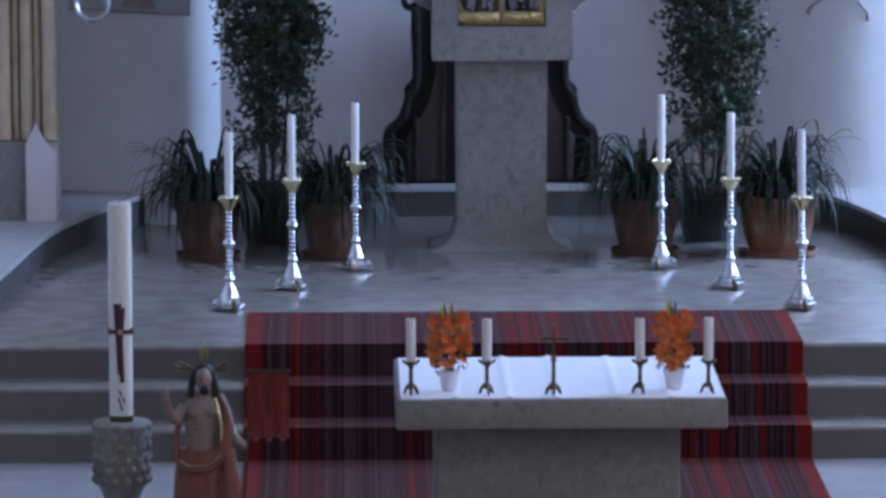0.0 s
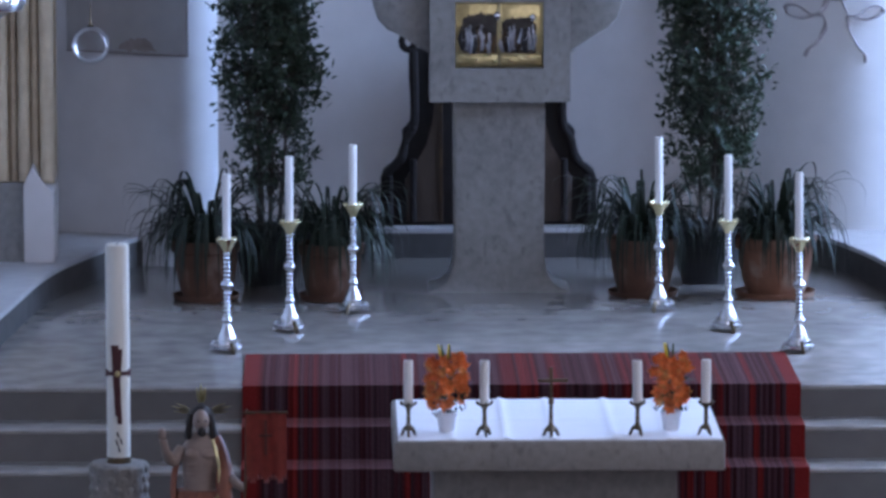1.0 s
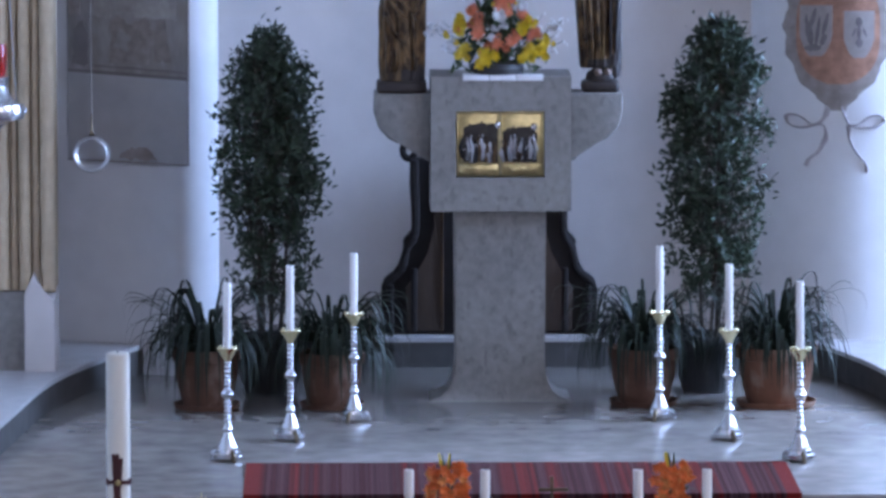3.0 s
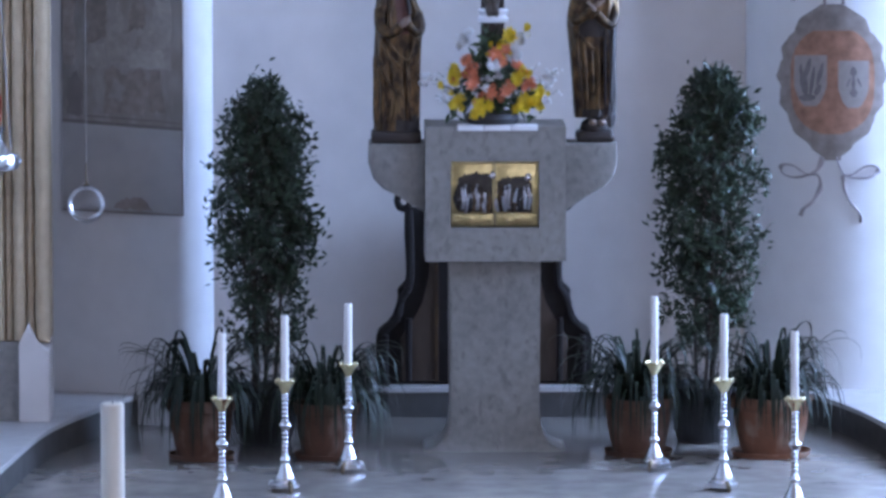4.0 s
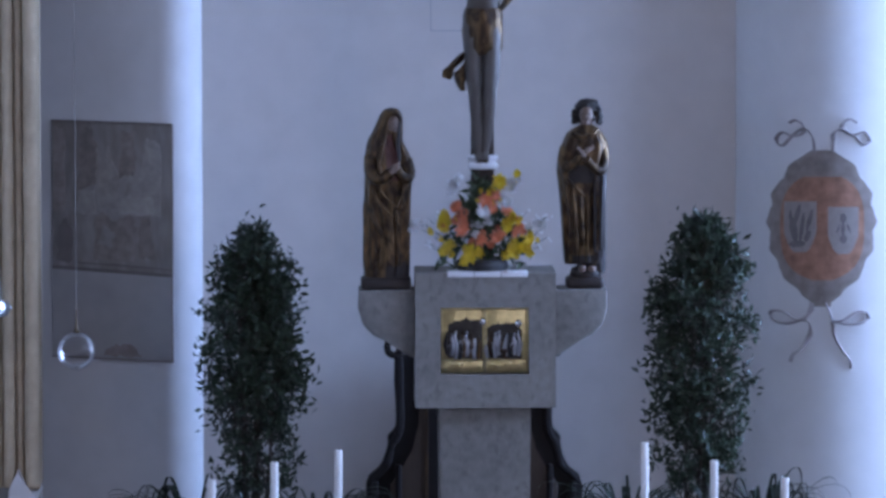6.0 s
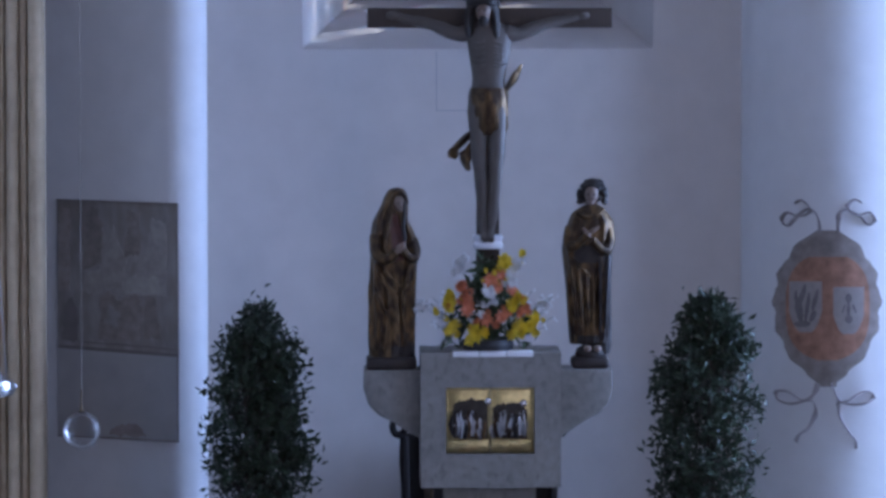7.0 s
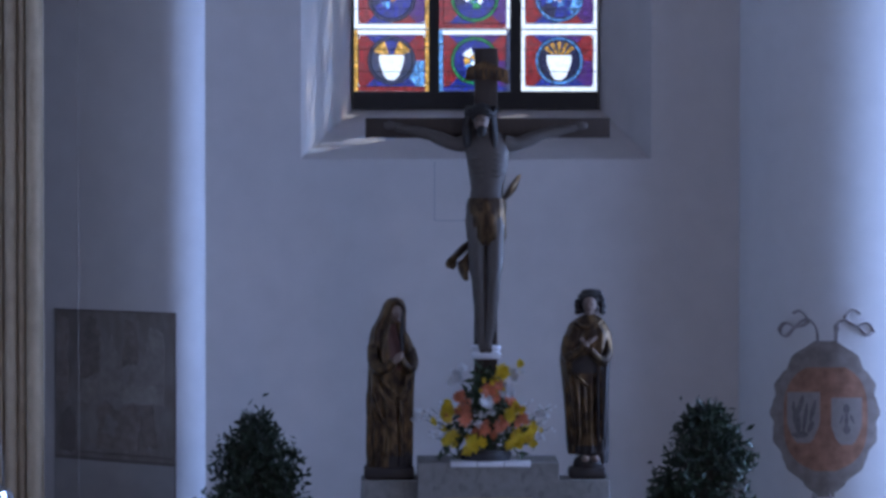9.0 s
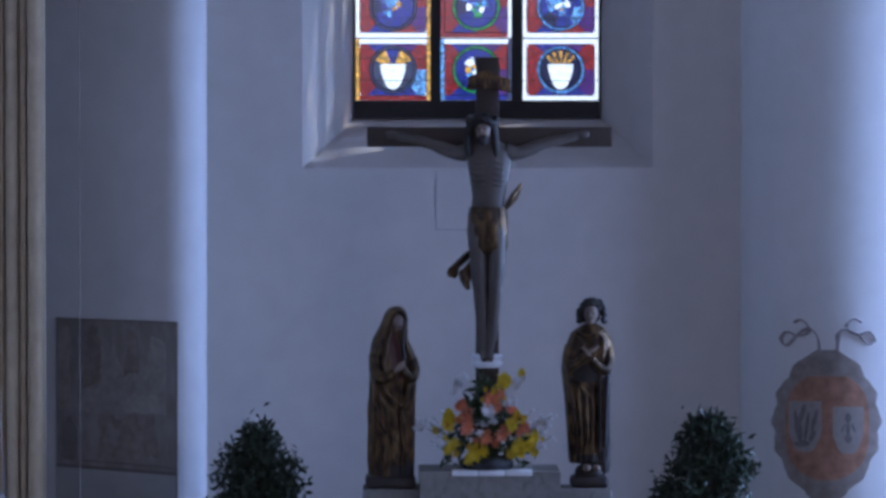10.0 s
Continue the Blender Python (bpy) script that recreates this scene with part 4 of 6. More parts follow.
def retable():
    r = thing("carved_back_panel", (-0.02, 30.72, ZL), "dark carved wooden altar back with scrolled outline on the ledge", "altar panel")
    half = [(0.57, 0.0), (0.58, 0.05), (0.58, 0.25), (0.565, 0.295), (0.53, 0.325), (0.50, 0.335), (0.49, 0.37), (0.478, 0.41), (0.455, 0.435), (0.462, 0.47), (0.465, 0.505), (0.445, 0.53), (0.412, 0.55), (0.408, 0.60), (0.42, 0.68), (0.428, 0.80), (0.425, 0.95)]
    bm = bm_new()
    prism(bm, [(-x, z) for x, z in half] + [(x, z) for x, z in half[::-1]], 0.0, 0.10, bevel=0.01)
    part("outline_board", bm, BLACKWOOD, r)
    for sx in (-1, 1):
        bm = bm_new()
        prism(bm, [(sx * x * 0.88, z) for x, z in [(0.50, 0.02), (0.51, 0.25), (0.44, 0.34), (0.37, 0.44), (0.33, 0.58), (0.33, 0.94), (0.28, 0.94), (0.28, 0.02)]], -0.02, 0.0, bevel=0.006)
        part("side_field", bm, BROWN, r)
        for q in ([(0.53, 0.0), (0.53, 0.27)], [(0.405, 0.02), (0.405, 0.36)]):
            bm = bm_new()
            tube(bm, [(sx * x, -0.025, z) for x, z in q], 0.018, 8)
            part("moulding", bm, BLACKWOOD, r)
        bm = bm_new()
        ring = [(sx * 0.43 + 0.035 * math.cos(a), 0.03, 0.99 + 0.045 * math.sin(a)) for a in [radians(30 * k) for k in range(13)]]
        tube(bm, ring, 0.020, 8)
        part("scroll", bm, BLACKWOOD, r)
        bm = bm_new()
        tube(bm, smooth_line([(sx * x, -0.005, z) for x, z in ((0.555, 0.27), (0.51, 0.315), (0.465, 0.36), (0.445, 0.46), (0.40, 0.54), (0.395, 0.70), (0.40, 0.94))], 4), 0.022, 8)
        part("carved_edge", bm, BLACKWOOD, r)
    bm = bm_new()
    box(bm, -0.262, -0.250, -0.03, -0.005, 0.02, 0.94)
    part("gilt_strip", bm, OLDGOLD, r)


retable()


# ---- cross and figures ----
def cross():
    c = thing("standing_cross", (0.005, 29.5, 2.129), "dark wooden standing cross with a lettered board", "cross")
    bm = bm_new()
    box(bm, -0.072, 0.046, -0.03, 0.03, 0.0, 2.10, 0.006)
    part("upright", bm, WOOD, c)
    bm = bm_new()
    box(bm, -0.63, 0.622, -0.036, 0.0, 1.64, 1.742, 0.005)
    part("crossbeam", bm, WOOD, c)
    bm = bm_new()
    prism(bm, [(-0.125, 1.93), (0.0, 1.945), (0.105, 1.915), (0.10, 1.985), (-0.02, 2.035), (-0.11, 2.00)], -0.055, -0.033, bevel=0.004)
    board = part("title_board", bm, OLDGOLD, c, "small gilded board with dark bars")
    for k in range(6):
        bm = bm_new()
        x = -0.075 + 0.028 * k
        box(bm, x, x + 0.010, -0.059, -0.053, 1.952, 1.985 + 0.004 * (k % 3))
        part("bar", bm, ROBE, board)
    bm = bm_new()
    lathe(bm, [(0.072, 0.512), (0.078, 0.522), (0.077, 0.535), (0.070, 0.541), (0.069, 0.553), (0.076, 0.560), (0.078, 0.572), (0.070, 0.580)], 24, (-0.012, -0.052))
    part("ribbon", bm, LINEN, c, "white ribbon tied round the foot")


cross()


def face(bm, c, r, skin, dark, turn=0.0):
    """Head with brow, nose, eye hollows and chin; turn in degrees about the upright."""
    m = Matrix.Translation(c) @ Matrix.Rotation(radians(turn), 4, "Z")
    blob(bm, c, (r, r * 1.1, r * 1.4), skin, 3)
    blob(bm, m @ Vector((0, -r * 1.05, -r * .15)), (r * .16, r * .28, r * .36), skin, 2)
    blob(bm, m @ Vector((0, -r * .75, -r * 1.05)), (r * .42, r * .34, r * .34), skin, 2)
    for sx in (-1, 1):
        blob(bm, m @ Vector((sx * r * .42, -r * .98, r * .12)), (r * .22, r * .10, r * .12), dark, 1)
    blob(bm, m @ Vector((0, -r * 1.0, -r * .68)), (r * .30, r * .10, r * .08), dark, 1)


def crucified():
    """One mesh: a plain slender figure with spread arms and a knotted cloth."""
    bm = bm_new()
    Y = -0.085
    # torso
    tors = [(0.055, 0.03, 3.42), (0.085, 0.055, 3.46), (0.083, 0.05, 3.53), (0.098, 0.058, 3.62), (0.112, 0.062, 3.70), (0.118, 0.060, 3.755), (0.085, 0.045, 3.80), (0.035, 0.035, 3.83)]
    ring0 = None
    for rx, ry, z in tors:
        cx = -0.018 + 0.012 * math.sin((z - 3.4) * 6)
        ring = [bm.verts.new((cx + rx * math.cos(a), Y + ry * math.sin(a), z)) for a in [2 * math.pi * k / 20 for k in range(20)]]
        if ring0:
            for k in range(20):
                bm.faces.new((ring0[k], ring0[(k + 1) % 20], ring[(k + 1) % 20], ring[k]))
        else:
            bm.faces.new(ring[::-1])
        ring0 = ring
    bm.faces.new(ring0)
    for sx in (-1, 1):
        o = -0.015
        tube(bm, smooth_line([(o + sx * .09, Y, 3.765), (o + sx * .16, Y + .01, 3.755), (o + sx * .28, Y + .03, 3.80), (o + sx * .39, Y + .04, 3.825), (o + sx * .465, Y + .045, 3.845)], 3), [.042] * 3 + [.036] * 3 + [.029] * 3 + [.022] * 3 + [.018], 10)
        blob(bm, (o + sx * .49, Y + .04, 3.85), (.034, .016, .022))
        # legs
        hip = (o + sx * .045, Y, 3.45)
        knee = (o + sx * .028 + (0.01 if sx > 0 else -0.012), Y - .045, 3.06)
        foot = (o + sx * .018 - .005, Y - .005, 2.76)
        tube(bm, smooth_line([hip, (o + sx * .048, Y - .03, 3.28), knee, (o + sx * .030, Y - .02, 2.93), foot, (o + sx * .012, Y - .045, 2.70)], 3), [.052] * 3 + [.045] * 3 + [.034] * 3 + [.032] * 3 + [.023] * 3 + [.018], 10)
        # draped cloth ends
    tube(bm, smooth_line([(-.012, Y - .01, 3.83), (-.03, Y - .035, 3.86), (-.035, Y - .05, 3.89)], 3), .036, 10)
    face(bm, (-.040, Y - .068, 3.875), .040, 3, 1, -12)
    blob(bm, (-.040, Y - .095, 3.825), (.026, .022, .034), 1)
    # hair and thorn wreath
    blob(bm, (-.042, Y - .045, 3.912), (.066, .060, .056), 1)
    rnd = random.Random(6)
    for sx in (-1, 1):
        for k in range(4):
            w = rnd.uniform(-.012, .014)
            tube(bm, smooth_line([(-.042 + sx * .046, Y - .055 + .012 * k, 3.93), (-.046 + sx * (.066 + w), Y - .055 + .012 * k, 3.85), (-.040 + sx * (.070 + w * .5), Y - .055 + .010 * k, 3.76 - .03 * rnd.random())], 4), [.020] * 4 + [.016] * 4 + [.006], 8, 1)
    for o in (0, 1.3):
        tube(bm, [(-.042 + .074 * math.cos(a), Y - .050 + .068 * math.sin(a), 3.925 + .016 * math.sin(3 * a + o)) for a in [radians(20 * k) for k in range(19)]], .013, 6, 1)
    for k in range(14):
        a = radians(26 * k)
        p = Vector((-.042 + .076 * math.cos(a), Y - .050 + .070 * math.sin(a), 3.925))
        tube(bm, [p, p + Vector((.030 * math.cos(a + .4), .028 * math.sin(a + .4), rnd.uniform(-.012, .030)))], [.004, .001], 5, 1)
    # ribs
    for k in range(5):
        for sx in (-1, 1):
            z = 3.60 + .030 * k
            tube(bm, smooth_line([(-.010 + sx * .020, Y - .060, z), (-.010 + sx * .060, Y - .050, z - .010), (-.010 + sx * .095, Y - .018, z + .006)], 3), [.003] + [.006] * 5 + [.003], 6)
    # loincloth
    lathe_fold = lambda a, z: 1 + 0.07 * math.sin(7 * a + 22 * z)
    rr = []
    for rx, ry, z in ((0.085, 0.07, 3.24), (0.098, 0.082, 3.28), (0.102, 0.085, 3.36), (0.100, 0.078, 3.44), (0.092, 0.07, 3.48)):
        rr.append([bm.verts.new((-0.012 + rx * math.cos(a) * lathe_fold(a, z), Y + ry * math.sin(a) * lathe_fold(a, z), z)) for a in [2 * math.pi * k / 28 for k in range(28)]])
    for a, b in zip(rr, rr[1:]):
        for k in range(28):
            bm.faces.new((a[k], a[(k + 1) % 28], b[(k + 1) % 28], b[k])).material_index = 2
    for line, rad in (([(-.08, Y, 3.26), (-.13, Y, 3.22), (-.18, Y - .01, 3.17), (-.20, Y - .01, 3.12)], [.03, .045, .04, .02]), ([(-.10, Y - .01, 3.20), (-.13, Y - .02, 3.12), (-.115, Y - .01, 3.06)], [.02, .045, .02]), ([(.07, Y, 3.46), (.12, Y, 3.53), (.16, Y, 3.60)], [.02, .035, .008])):
        tube(bm, smooth_line(line, 4), [rad[min(len(rad) - 1, k // 4)] + (rad[min(len(rad) - 1, k // 4 + 1)] - rad[min(len(rad) - 1, k // 4)]) * (k % 4) / 4 for k in range(4 * (len(line) - 1) + 1)], 8, 2, flat=0.45)
    for v in bm.verts:
        v.co.z -= 2.145
    ob = part("crucifix_figure", bm, [PALE, HAIR, OLDGOLD, SKIN], smooth=60)
    ob.location = (0.005, 29.5, 2.129)
    tagged(ob, "carved pale figure with gilded cloth hanging on the cross", "statue")


crucified()


def robe(bm, prof, folds, seed, seg=64):
    """A draped body: rings (half width, half depth, z, x shift, material) with folds that run down it."""
    rnd = random.Random(seed)
    ph = [(rnd.uniform(0, 6.28), rnd.choice((7, 9, 12, 15, 19, 23)), rnd.uniform(.4, 1)) for _ in range(6)]
    prev = None
    rows = []
    for i in range(len(prof) - 1):
        for k in range(4):
            t = k / 4
            rows.append([a + (b - a) * t for a, b in zip(prof[i][:4], prof[i + 1][:4])] + [prof[i][4]])
    rows.append(list(prof[-1]))
    for rx, ry, z, sx, mi in rows:
        ring = []
        for k in range(seg):
            a = 2 * math.pi * k / seg
            f = 1 + folds * sum(w * math.sin(n * a + p + 1.7 * math.sin(3.1 * z + p)) for p, n, w in ph) / 2.4
            ring.append(bm.verts.new((sx + rx * f * math.cos(a), ry * f * math.sin(a), z)))
        if prev:
            for k in range(seg):
                a = 360.0 * k / seg
                m = mi(a, z) if callable(mi) else mi
                bm.faces.new((prev[k], prev[(k + 1) % seg], ring[(k + 1) % seg], ring[k])).material_index = m
        else:
            bm.faces.new(ring[::-1])
        prev = ring
    bm.faces.new(prev)


def carved_body(bm, rows, ridges, mi, seg=120):
    """A carved robe: rows (left x, right x, half depth, z) and ridges (angle, half width, height, z from, z to, slant), angles in degrees with 270 in front."""
    line = smooth_line(rows, 5)
    prev = None
    for xl, xr, dy, z in line:
        ring = []
        for k in range(seg):
            a = 360.0 * k / seg
            f = 0.0
            for c, w, h, za, zb, sl in ridges:
                d = (a - c - sl * (z - za) + 180) % 360 - 180
                ends = min(1.0, max(0.0, (z - za) / .05)) * min(1.0, max(0.0, (zb - z) / .05))
                f += h * ends * math.exp(-(d / w) ** 2)
            q = radians(a)
            n = Vector((math.cos(q), math.sin(q)))
            ring.append(bm.verts.new(((xl + xr) / 2 + ((xr - xl) / 2 + f) * n.x, (dy + f) * n.y, z)))
        if prev:
            for k in range(seg):
                bm.faces.new((prev[k], prev[(k + 1) % seg], ring[(k + 1) % seg], ring[k])).material_index = mi(360.0 * k / seg, z)
        else:
            bm.faces.new(ring[::-1])
        prev = ring
    bm.faces.new(prev)


def fold_set(seed, a0, a1, n, za, zb, slant, high):
    """Uneven ridges that run down a robe, with hollows between."""
    rnd = random.Random(seed)
    out = []
    for k in range(n):
        c = a0 + (a1 - a0) * (k + rnd.uniform(.25, .75)) / n
        out.append((c, rnd.uniform(2.5, 5), high * rnd.uniform(.6, 1.2), za + rnd.uniform(-.02, .06), zb - rnd.uniform(0, .14), slant * rnd.uniform(.5, 1.4)))
        out.append((c + (a1 - a0) / n * .5, rnd.uniform(3, 5), -high * .7, za, zb - rnd.uniform(0, .1), slant))
    return out


def veiled_statue():
    bm = bm_new()

    def paint(a, z):
        if z < .07 or (z < .15 - .0006 * abs(a - 310) and 265 < a < 355):
            return 1
        if .56 < z < .80 and 262 < a < 300:
            return 3
        return 0
    box(bm, -0.140, 0.116, -0.115, 0.10, 0.0, 0.062, 0.015, mi=1)
    rows = [(-.126, .106, .095, .035), (-.126, .110, .098, .12), (-.122, .112, .092, .25), (-.123, .114, .090, .40), (-.122, .120, .092, .52), (-.118, .127, .095, .605), (-.118, .118, .090, .665), (-.114, .098, .084, .715),
            (-.104, .074, .074, .76), (-.082, .066, .064, .80), (-.060, .078, .060, .845), (-.044, .072, .055, .885), (-.022, .056, .040, .915), (.008, .030, .014, .926)]
    ridges = fold_set(3, 185, 350, 9, .06, .56, -30, .011) + fold_set(8, 20, 170, 6, .06, .6, 0, .008)
    ridges += [(222, 7, .012, .30, .86, 12), (236, 5, -.010, .40, .84, 12), (322, 6, .014, .52, .86, -10), (308, 6, -.012, .55, .84, -10), (280, 16, -.020, .56, .80, 0), (282, 14, -.022, .80, .905, 0)]
    carved_body(bm, rows, ridges, paint)
    face(bm, (.026, -.044, .845), .030, 2, 1, 22)
    # rim of the veil round the face and down over the breast
    tube(bm, smooth_line([(-.012, -.055, .80), (-.012, -.058, .85), (.006, -.060, .893), (.035, -.058, .903), (.062, -.048, .875), (.066, -.050, .82), (.068, -.070, .74), (.094, -.088, .66)], 4), [.010] * 12 + [.009] * 17, 8, 0)
    tube(bm, smooth_line([(.055, -.050, .86), (.056, -.062, .80), (.050, -.082, .73), (.058, -.098, .66)], 4), [.010] * 13, 8, 1)
    tube(bm, smooth_line([(-.010, -.055, .80), (-.028, -.080, .73), (-.045, -.096, .64), (-.030, -.104, .58)], 4), [.009] * 13, 8, 0)
    # sleeves and joined hands
    tube(bm, smooth_line([(-.090, -.045, .68), (-.085, -.088, .59), (-.035, -.112, .565), (.012, -.118, .60)], 4), [.034] * 4 + [.032] * 4 + [.026] * 5, 12, 0)
    tube(bm, smooth_line([(.092, -.040, .66), (.108, -.075, .585), (.080, -.108, .575), (.045, -.116, .62)], 4), [.034] * 4 + [.030] * 4 + [.022] * 5, 12, 0)
    for k in (0, 1):
        blob(bm, (.022 + .018 * k, -.132, .618 + .008 * k), (.015, .014, .034), 2, 2, Matrix.Rotation(radians(30), 4, "Y"))
    # mantle gathered under the arm, falling in crossing folds
    for x0, z0, x1, z1, r in ((-.085, .52, .030, .37, .009), (-.075, .57, .055, .41, .008), (-.10, .44, -.005, .25, .010), (.085, .54, .050, .40, .009), (-.02, .38, -.045, .10, .009), (.05, .40, .062, .12, .010)):
        tube(bm, smooth_line([(x0, -.080, z0), (x0 * .6 + x1 * .4, -.098, z0 * .45 + z1 * .55), (x1, -.094, z1)], 5), [.004] + [r] * 8 + [r * .8, .003], 8, 0)
    tube(bm, [(.040, -.100, .41), (.048, -.110, .375), (.052, -.104, .33)], [.006, .016, .004], 8, 0, flat=.5)
    ob = part("veiled_statue", bm, [OLDGOLD, ROBE, SKIN, WINE], smooth=60)
    ob.location = (-0.493, 29.39, 2.031)
    tagged(ob, "gilded wooden statue in a long veil on a stone bracket", "statue", "statues beside the cross")


def youth_statue():
    bm = bm_new()
    box(bm, -0.088, 0.105, -0.085, 0.085, 0.0, 0.06, 0.02, mi=1)
    blob(bm, (0.015, -.01, 0.075), (0.085, 0.075, 0.055), 1)
    for x in (-.005, .045):
        blob(bm, (x, -.075, .105), (.022, .040, .018), 4, 2)

    def paint(a, z):
        if (a > 300 or a < 100) and z < .60:
            return 1
        if .545 < z < .645 and 235 < a < 300:
            return 1
        if z < .20 and 225 < a < 300:
            return 1
        return 0
    rows = [(-.090, .095, .070, .125), (-.096, .118, .082, .15), (-.106, .118, .086, .30), (-.118, .118, .088, .455), (-.130, .121, .090, .56), (-.134, .126, .092, .62), (-.118, .134, .088, .70), (-.104, .130, .080, .745), (-.084, .104, .068, .79), (-.045, .078, .050, .82), (-.014, .050, .036, .838)]
    ridges = fold_set(14, 200, 300, 6, .12, .54, 24, .011) + fold_set(17, 300, 350, 3, .12, .66, -8, .010) + fold_set(19, 20, 170, 6, .12, .66, 0, .008)
    ridges += [(228, 8, .012, .48, .80, -26), (250, 7, -.012, .60, .80, -26), (300, 7, .014, .60, .80, 14), (303, 6, .014, .12, .60, 4), (295, 4, -.014, .12, .56, 4)]
    carved_body(bm, rows, ridges, paint)
    # the dark cloak reaches lower behind
    carved_body(bm, [(.035, .112, .055, .075), (.035, .118, .060, .14), (.030, .115, .060, .22)], fold_set(23, 200, 350, 4, .06, .25, 0, .006), lambda a, z: 1, 60)
    tube(bm, [(.018, 0, .81), (.018, -.006, .85)], .030, 12, 4)
    face(bm, (.018, -.018, .888), .036, 4, 1, -8)
    # curled hair to the jaw
    blob(bm, (.022, .016, .915), (.060, .052, .056), 3, 3)
    rnd = random.Random(9)
    for k in range(46):
        a = radians(rnd.uniform(-35, 215))
        z = rnd.uniform(.845, .955)
        w = .060 * math.sqrt(max(.15, 1 - max(0, (z - .89) / .075) ** 2))
        blob(bm, (.022 + w * math.cos(a) * 1.12, .010 + w * .85 * math.sin(a), z), (rnd.uniform(.013, .021), .018, rnd.uniform(.012, .019)), 3, 1)
    for k in range(7):
        blob(bm, (-.012 + .011 * k, -.034 + .003 * abs(k - 3), .938 - .003 * abs(k - 3)), (.012, .012, .012), 3, 1)
    # arms crossed on the breast
    tube(bm, smooth_line([(-.090, -.02, .72), (-.103, -.060, .64), (-.070, -.098, .63), (-.005, -.112, .69)], 4), [.030] * 4 + [.029] * 4 + [.022] * 5, 12, 0)
    tube(bm, smooth_line([(.098, -.02, .72), (.102, -.060, .63), (.070, -.100, .61), (.015, -.115, .66)], 4), [.032] * 4 + [.030] * 4 + [.024] * 5, 12, 0)
    for x, z, t in ((.020, .712, 58), (-.008, .697, -40)):
        blob(bm, (x, -.130, z), (.013, .011, .028), 4, 2, Matrix.Rotation(radians(t), 4, "Y"))
        for k in range(3):
            q = Matrix.Rotation(radians(t + 10 * (k - 1)), 4, "Y") @ Vector((0, 0, .046))
            tube(bm, [(x, -.134, z), (x + q.x * .85, -.130, z + q.z * .85)], [.006, .004], 6, 4)
    tube(bm, smooth_line([(-.06, -.075, .80), (-.01, -.088, .775), (.045, -.085, .79), (.075, -.06, .815)], 4), .011, 8, 0)
    for x0, z0, x1, z1, r in ((-.090, .54, -.055, .24, .010), (-.055, .55, -.030, .20, .011), (-.015, .54, .000, .22, .010), (-.10, .58, .010, .47, .008), (.10, .60, .085, .20, .011), (.06, .58, .060, .18, .009)):
        tube(bm, smooth_line([(x0, -.078, z0), (x0 * .5 + x1 * .5, -.094, (z0 + z1) / 2), (x1, -.088, z1)], 5), [.004] + [r] * 8 + [r * .8, .003], 8, 1 if x0 > .03 else 0)
    ob = part("youth_statue", bm, [OLDGOLD, ROBE, ROBE, HAIR, SKIN], smooth=60)
    ob.location = (0.502, 29.39, 2.031)
    tagged(ob, "gilded wooden statue with dark curls on a stone bracket", "statue", "statues beside the cross")


veiled_statue()
youth_statue()


# ---- flowers ----
def blossom(petals, r, m, parent, place, seed, name="blossom", cup=0.35, narrow=0.32, layers=2):
    """A flower of bent petals that faces the viewer, a little turned."""
    rnd = random.Random(seed)
    bm = bm_new()
    for la in range(layers):
        for k in range(petals):
            a = 2 * math.pi * (k + 0.5 * la) / petals + rnd.uniform(-.15, .15)
            q = r * (1 - 0.28 * la) * rnd.uniform(.85, 1.1)
            d, s = Vector((math.cos(a), 0, math.sin(a))), Vector((-math.sin(a), 0, math.cos(a)))
            lift = -cup * q * (1 + la)
            row = []
            for t, w in ((0.0, .10), (0.35, 1.0), (0.72, .85), (1.0, .12)):
                p = d * q * t + Vector((0, lift * t * (1 - .5 * t), 0))
                row.append((bm.verts.new(p - s * q * narrow * w), bm.verts.new(p + Vector((0, .004, 0))), bm.verts.new(p + s * q * narrow * w)))
            for u, v in zip(row, row[1:]):
                bm.faces.new((u[0], u[1], v[1], v[0]))
                bm.faces.new((u[1], u[2], v[2], v[1]))
    blob(bm, (0, -r * .12, 0), (r * .17, r * .14, r * .17), 0, 1)
    me = finish(name, bm, m, 0)
    ob = new(name, me)
    ob.parent = parent
    ob.matrix_local = pose(*place, rnd.uniform(-35, 20), rnd.uniform(-20, 20), rnd.uniform(-35, 35))
    return ob


def leaf_cloud(bm, n, pick, size, rnd, width=0.4, droop=0.3):
    """Many small bent leaves at the places that pick() gives."""
    for _ in range(n):
        c = pick()
        d = Vector((rnd.gauss(0, 1), rnd.gauss(0, 1), rnd.gauss(0, .8) - droop)).normalized()
        s = d.cross(Vector((rnd.gauss(0, 1), rnd.gauss(0, 1), rnd.gauss(0, 1)))).normalized()
        n2 = d.cross(s)
        L = size * rnd.uniform(.7, 1.3)
        w = L * width * .5
        a, b = bm.verts.new(c), bm.verts.new(c + d * L - n2 * L * .1)
        m1, m2 = bm.verts.new(c + d * L * .45 + s * w + n2 * L * .06), bm.verts.new(c + d * L * .45 - s * w + n2 * L * .06)
        bm.faces.new((a, m1, b))
        bm.faces.new((a, b, m2))


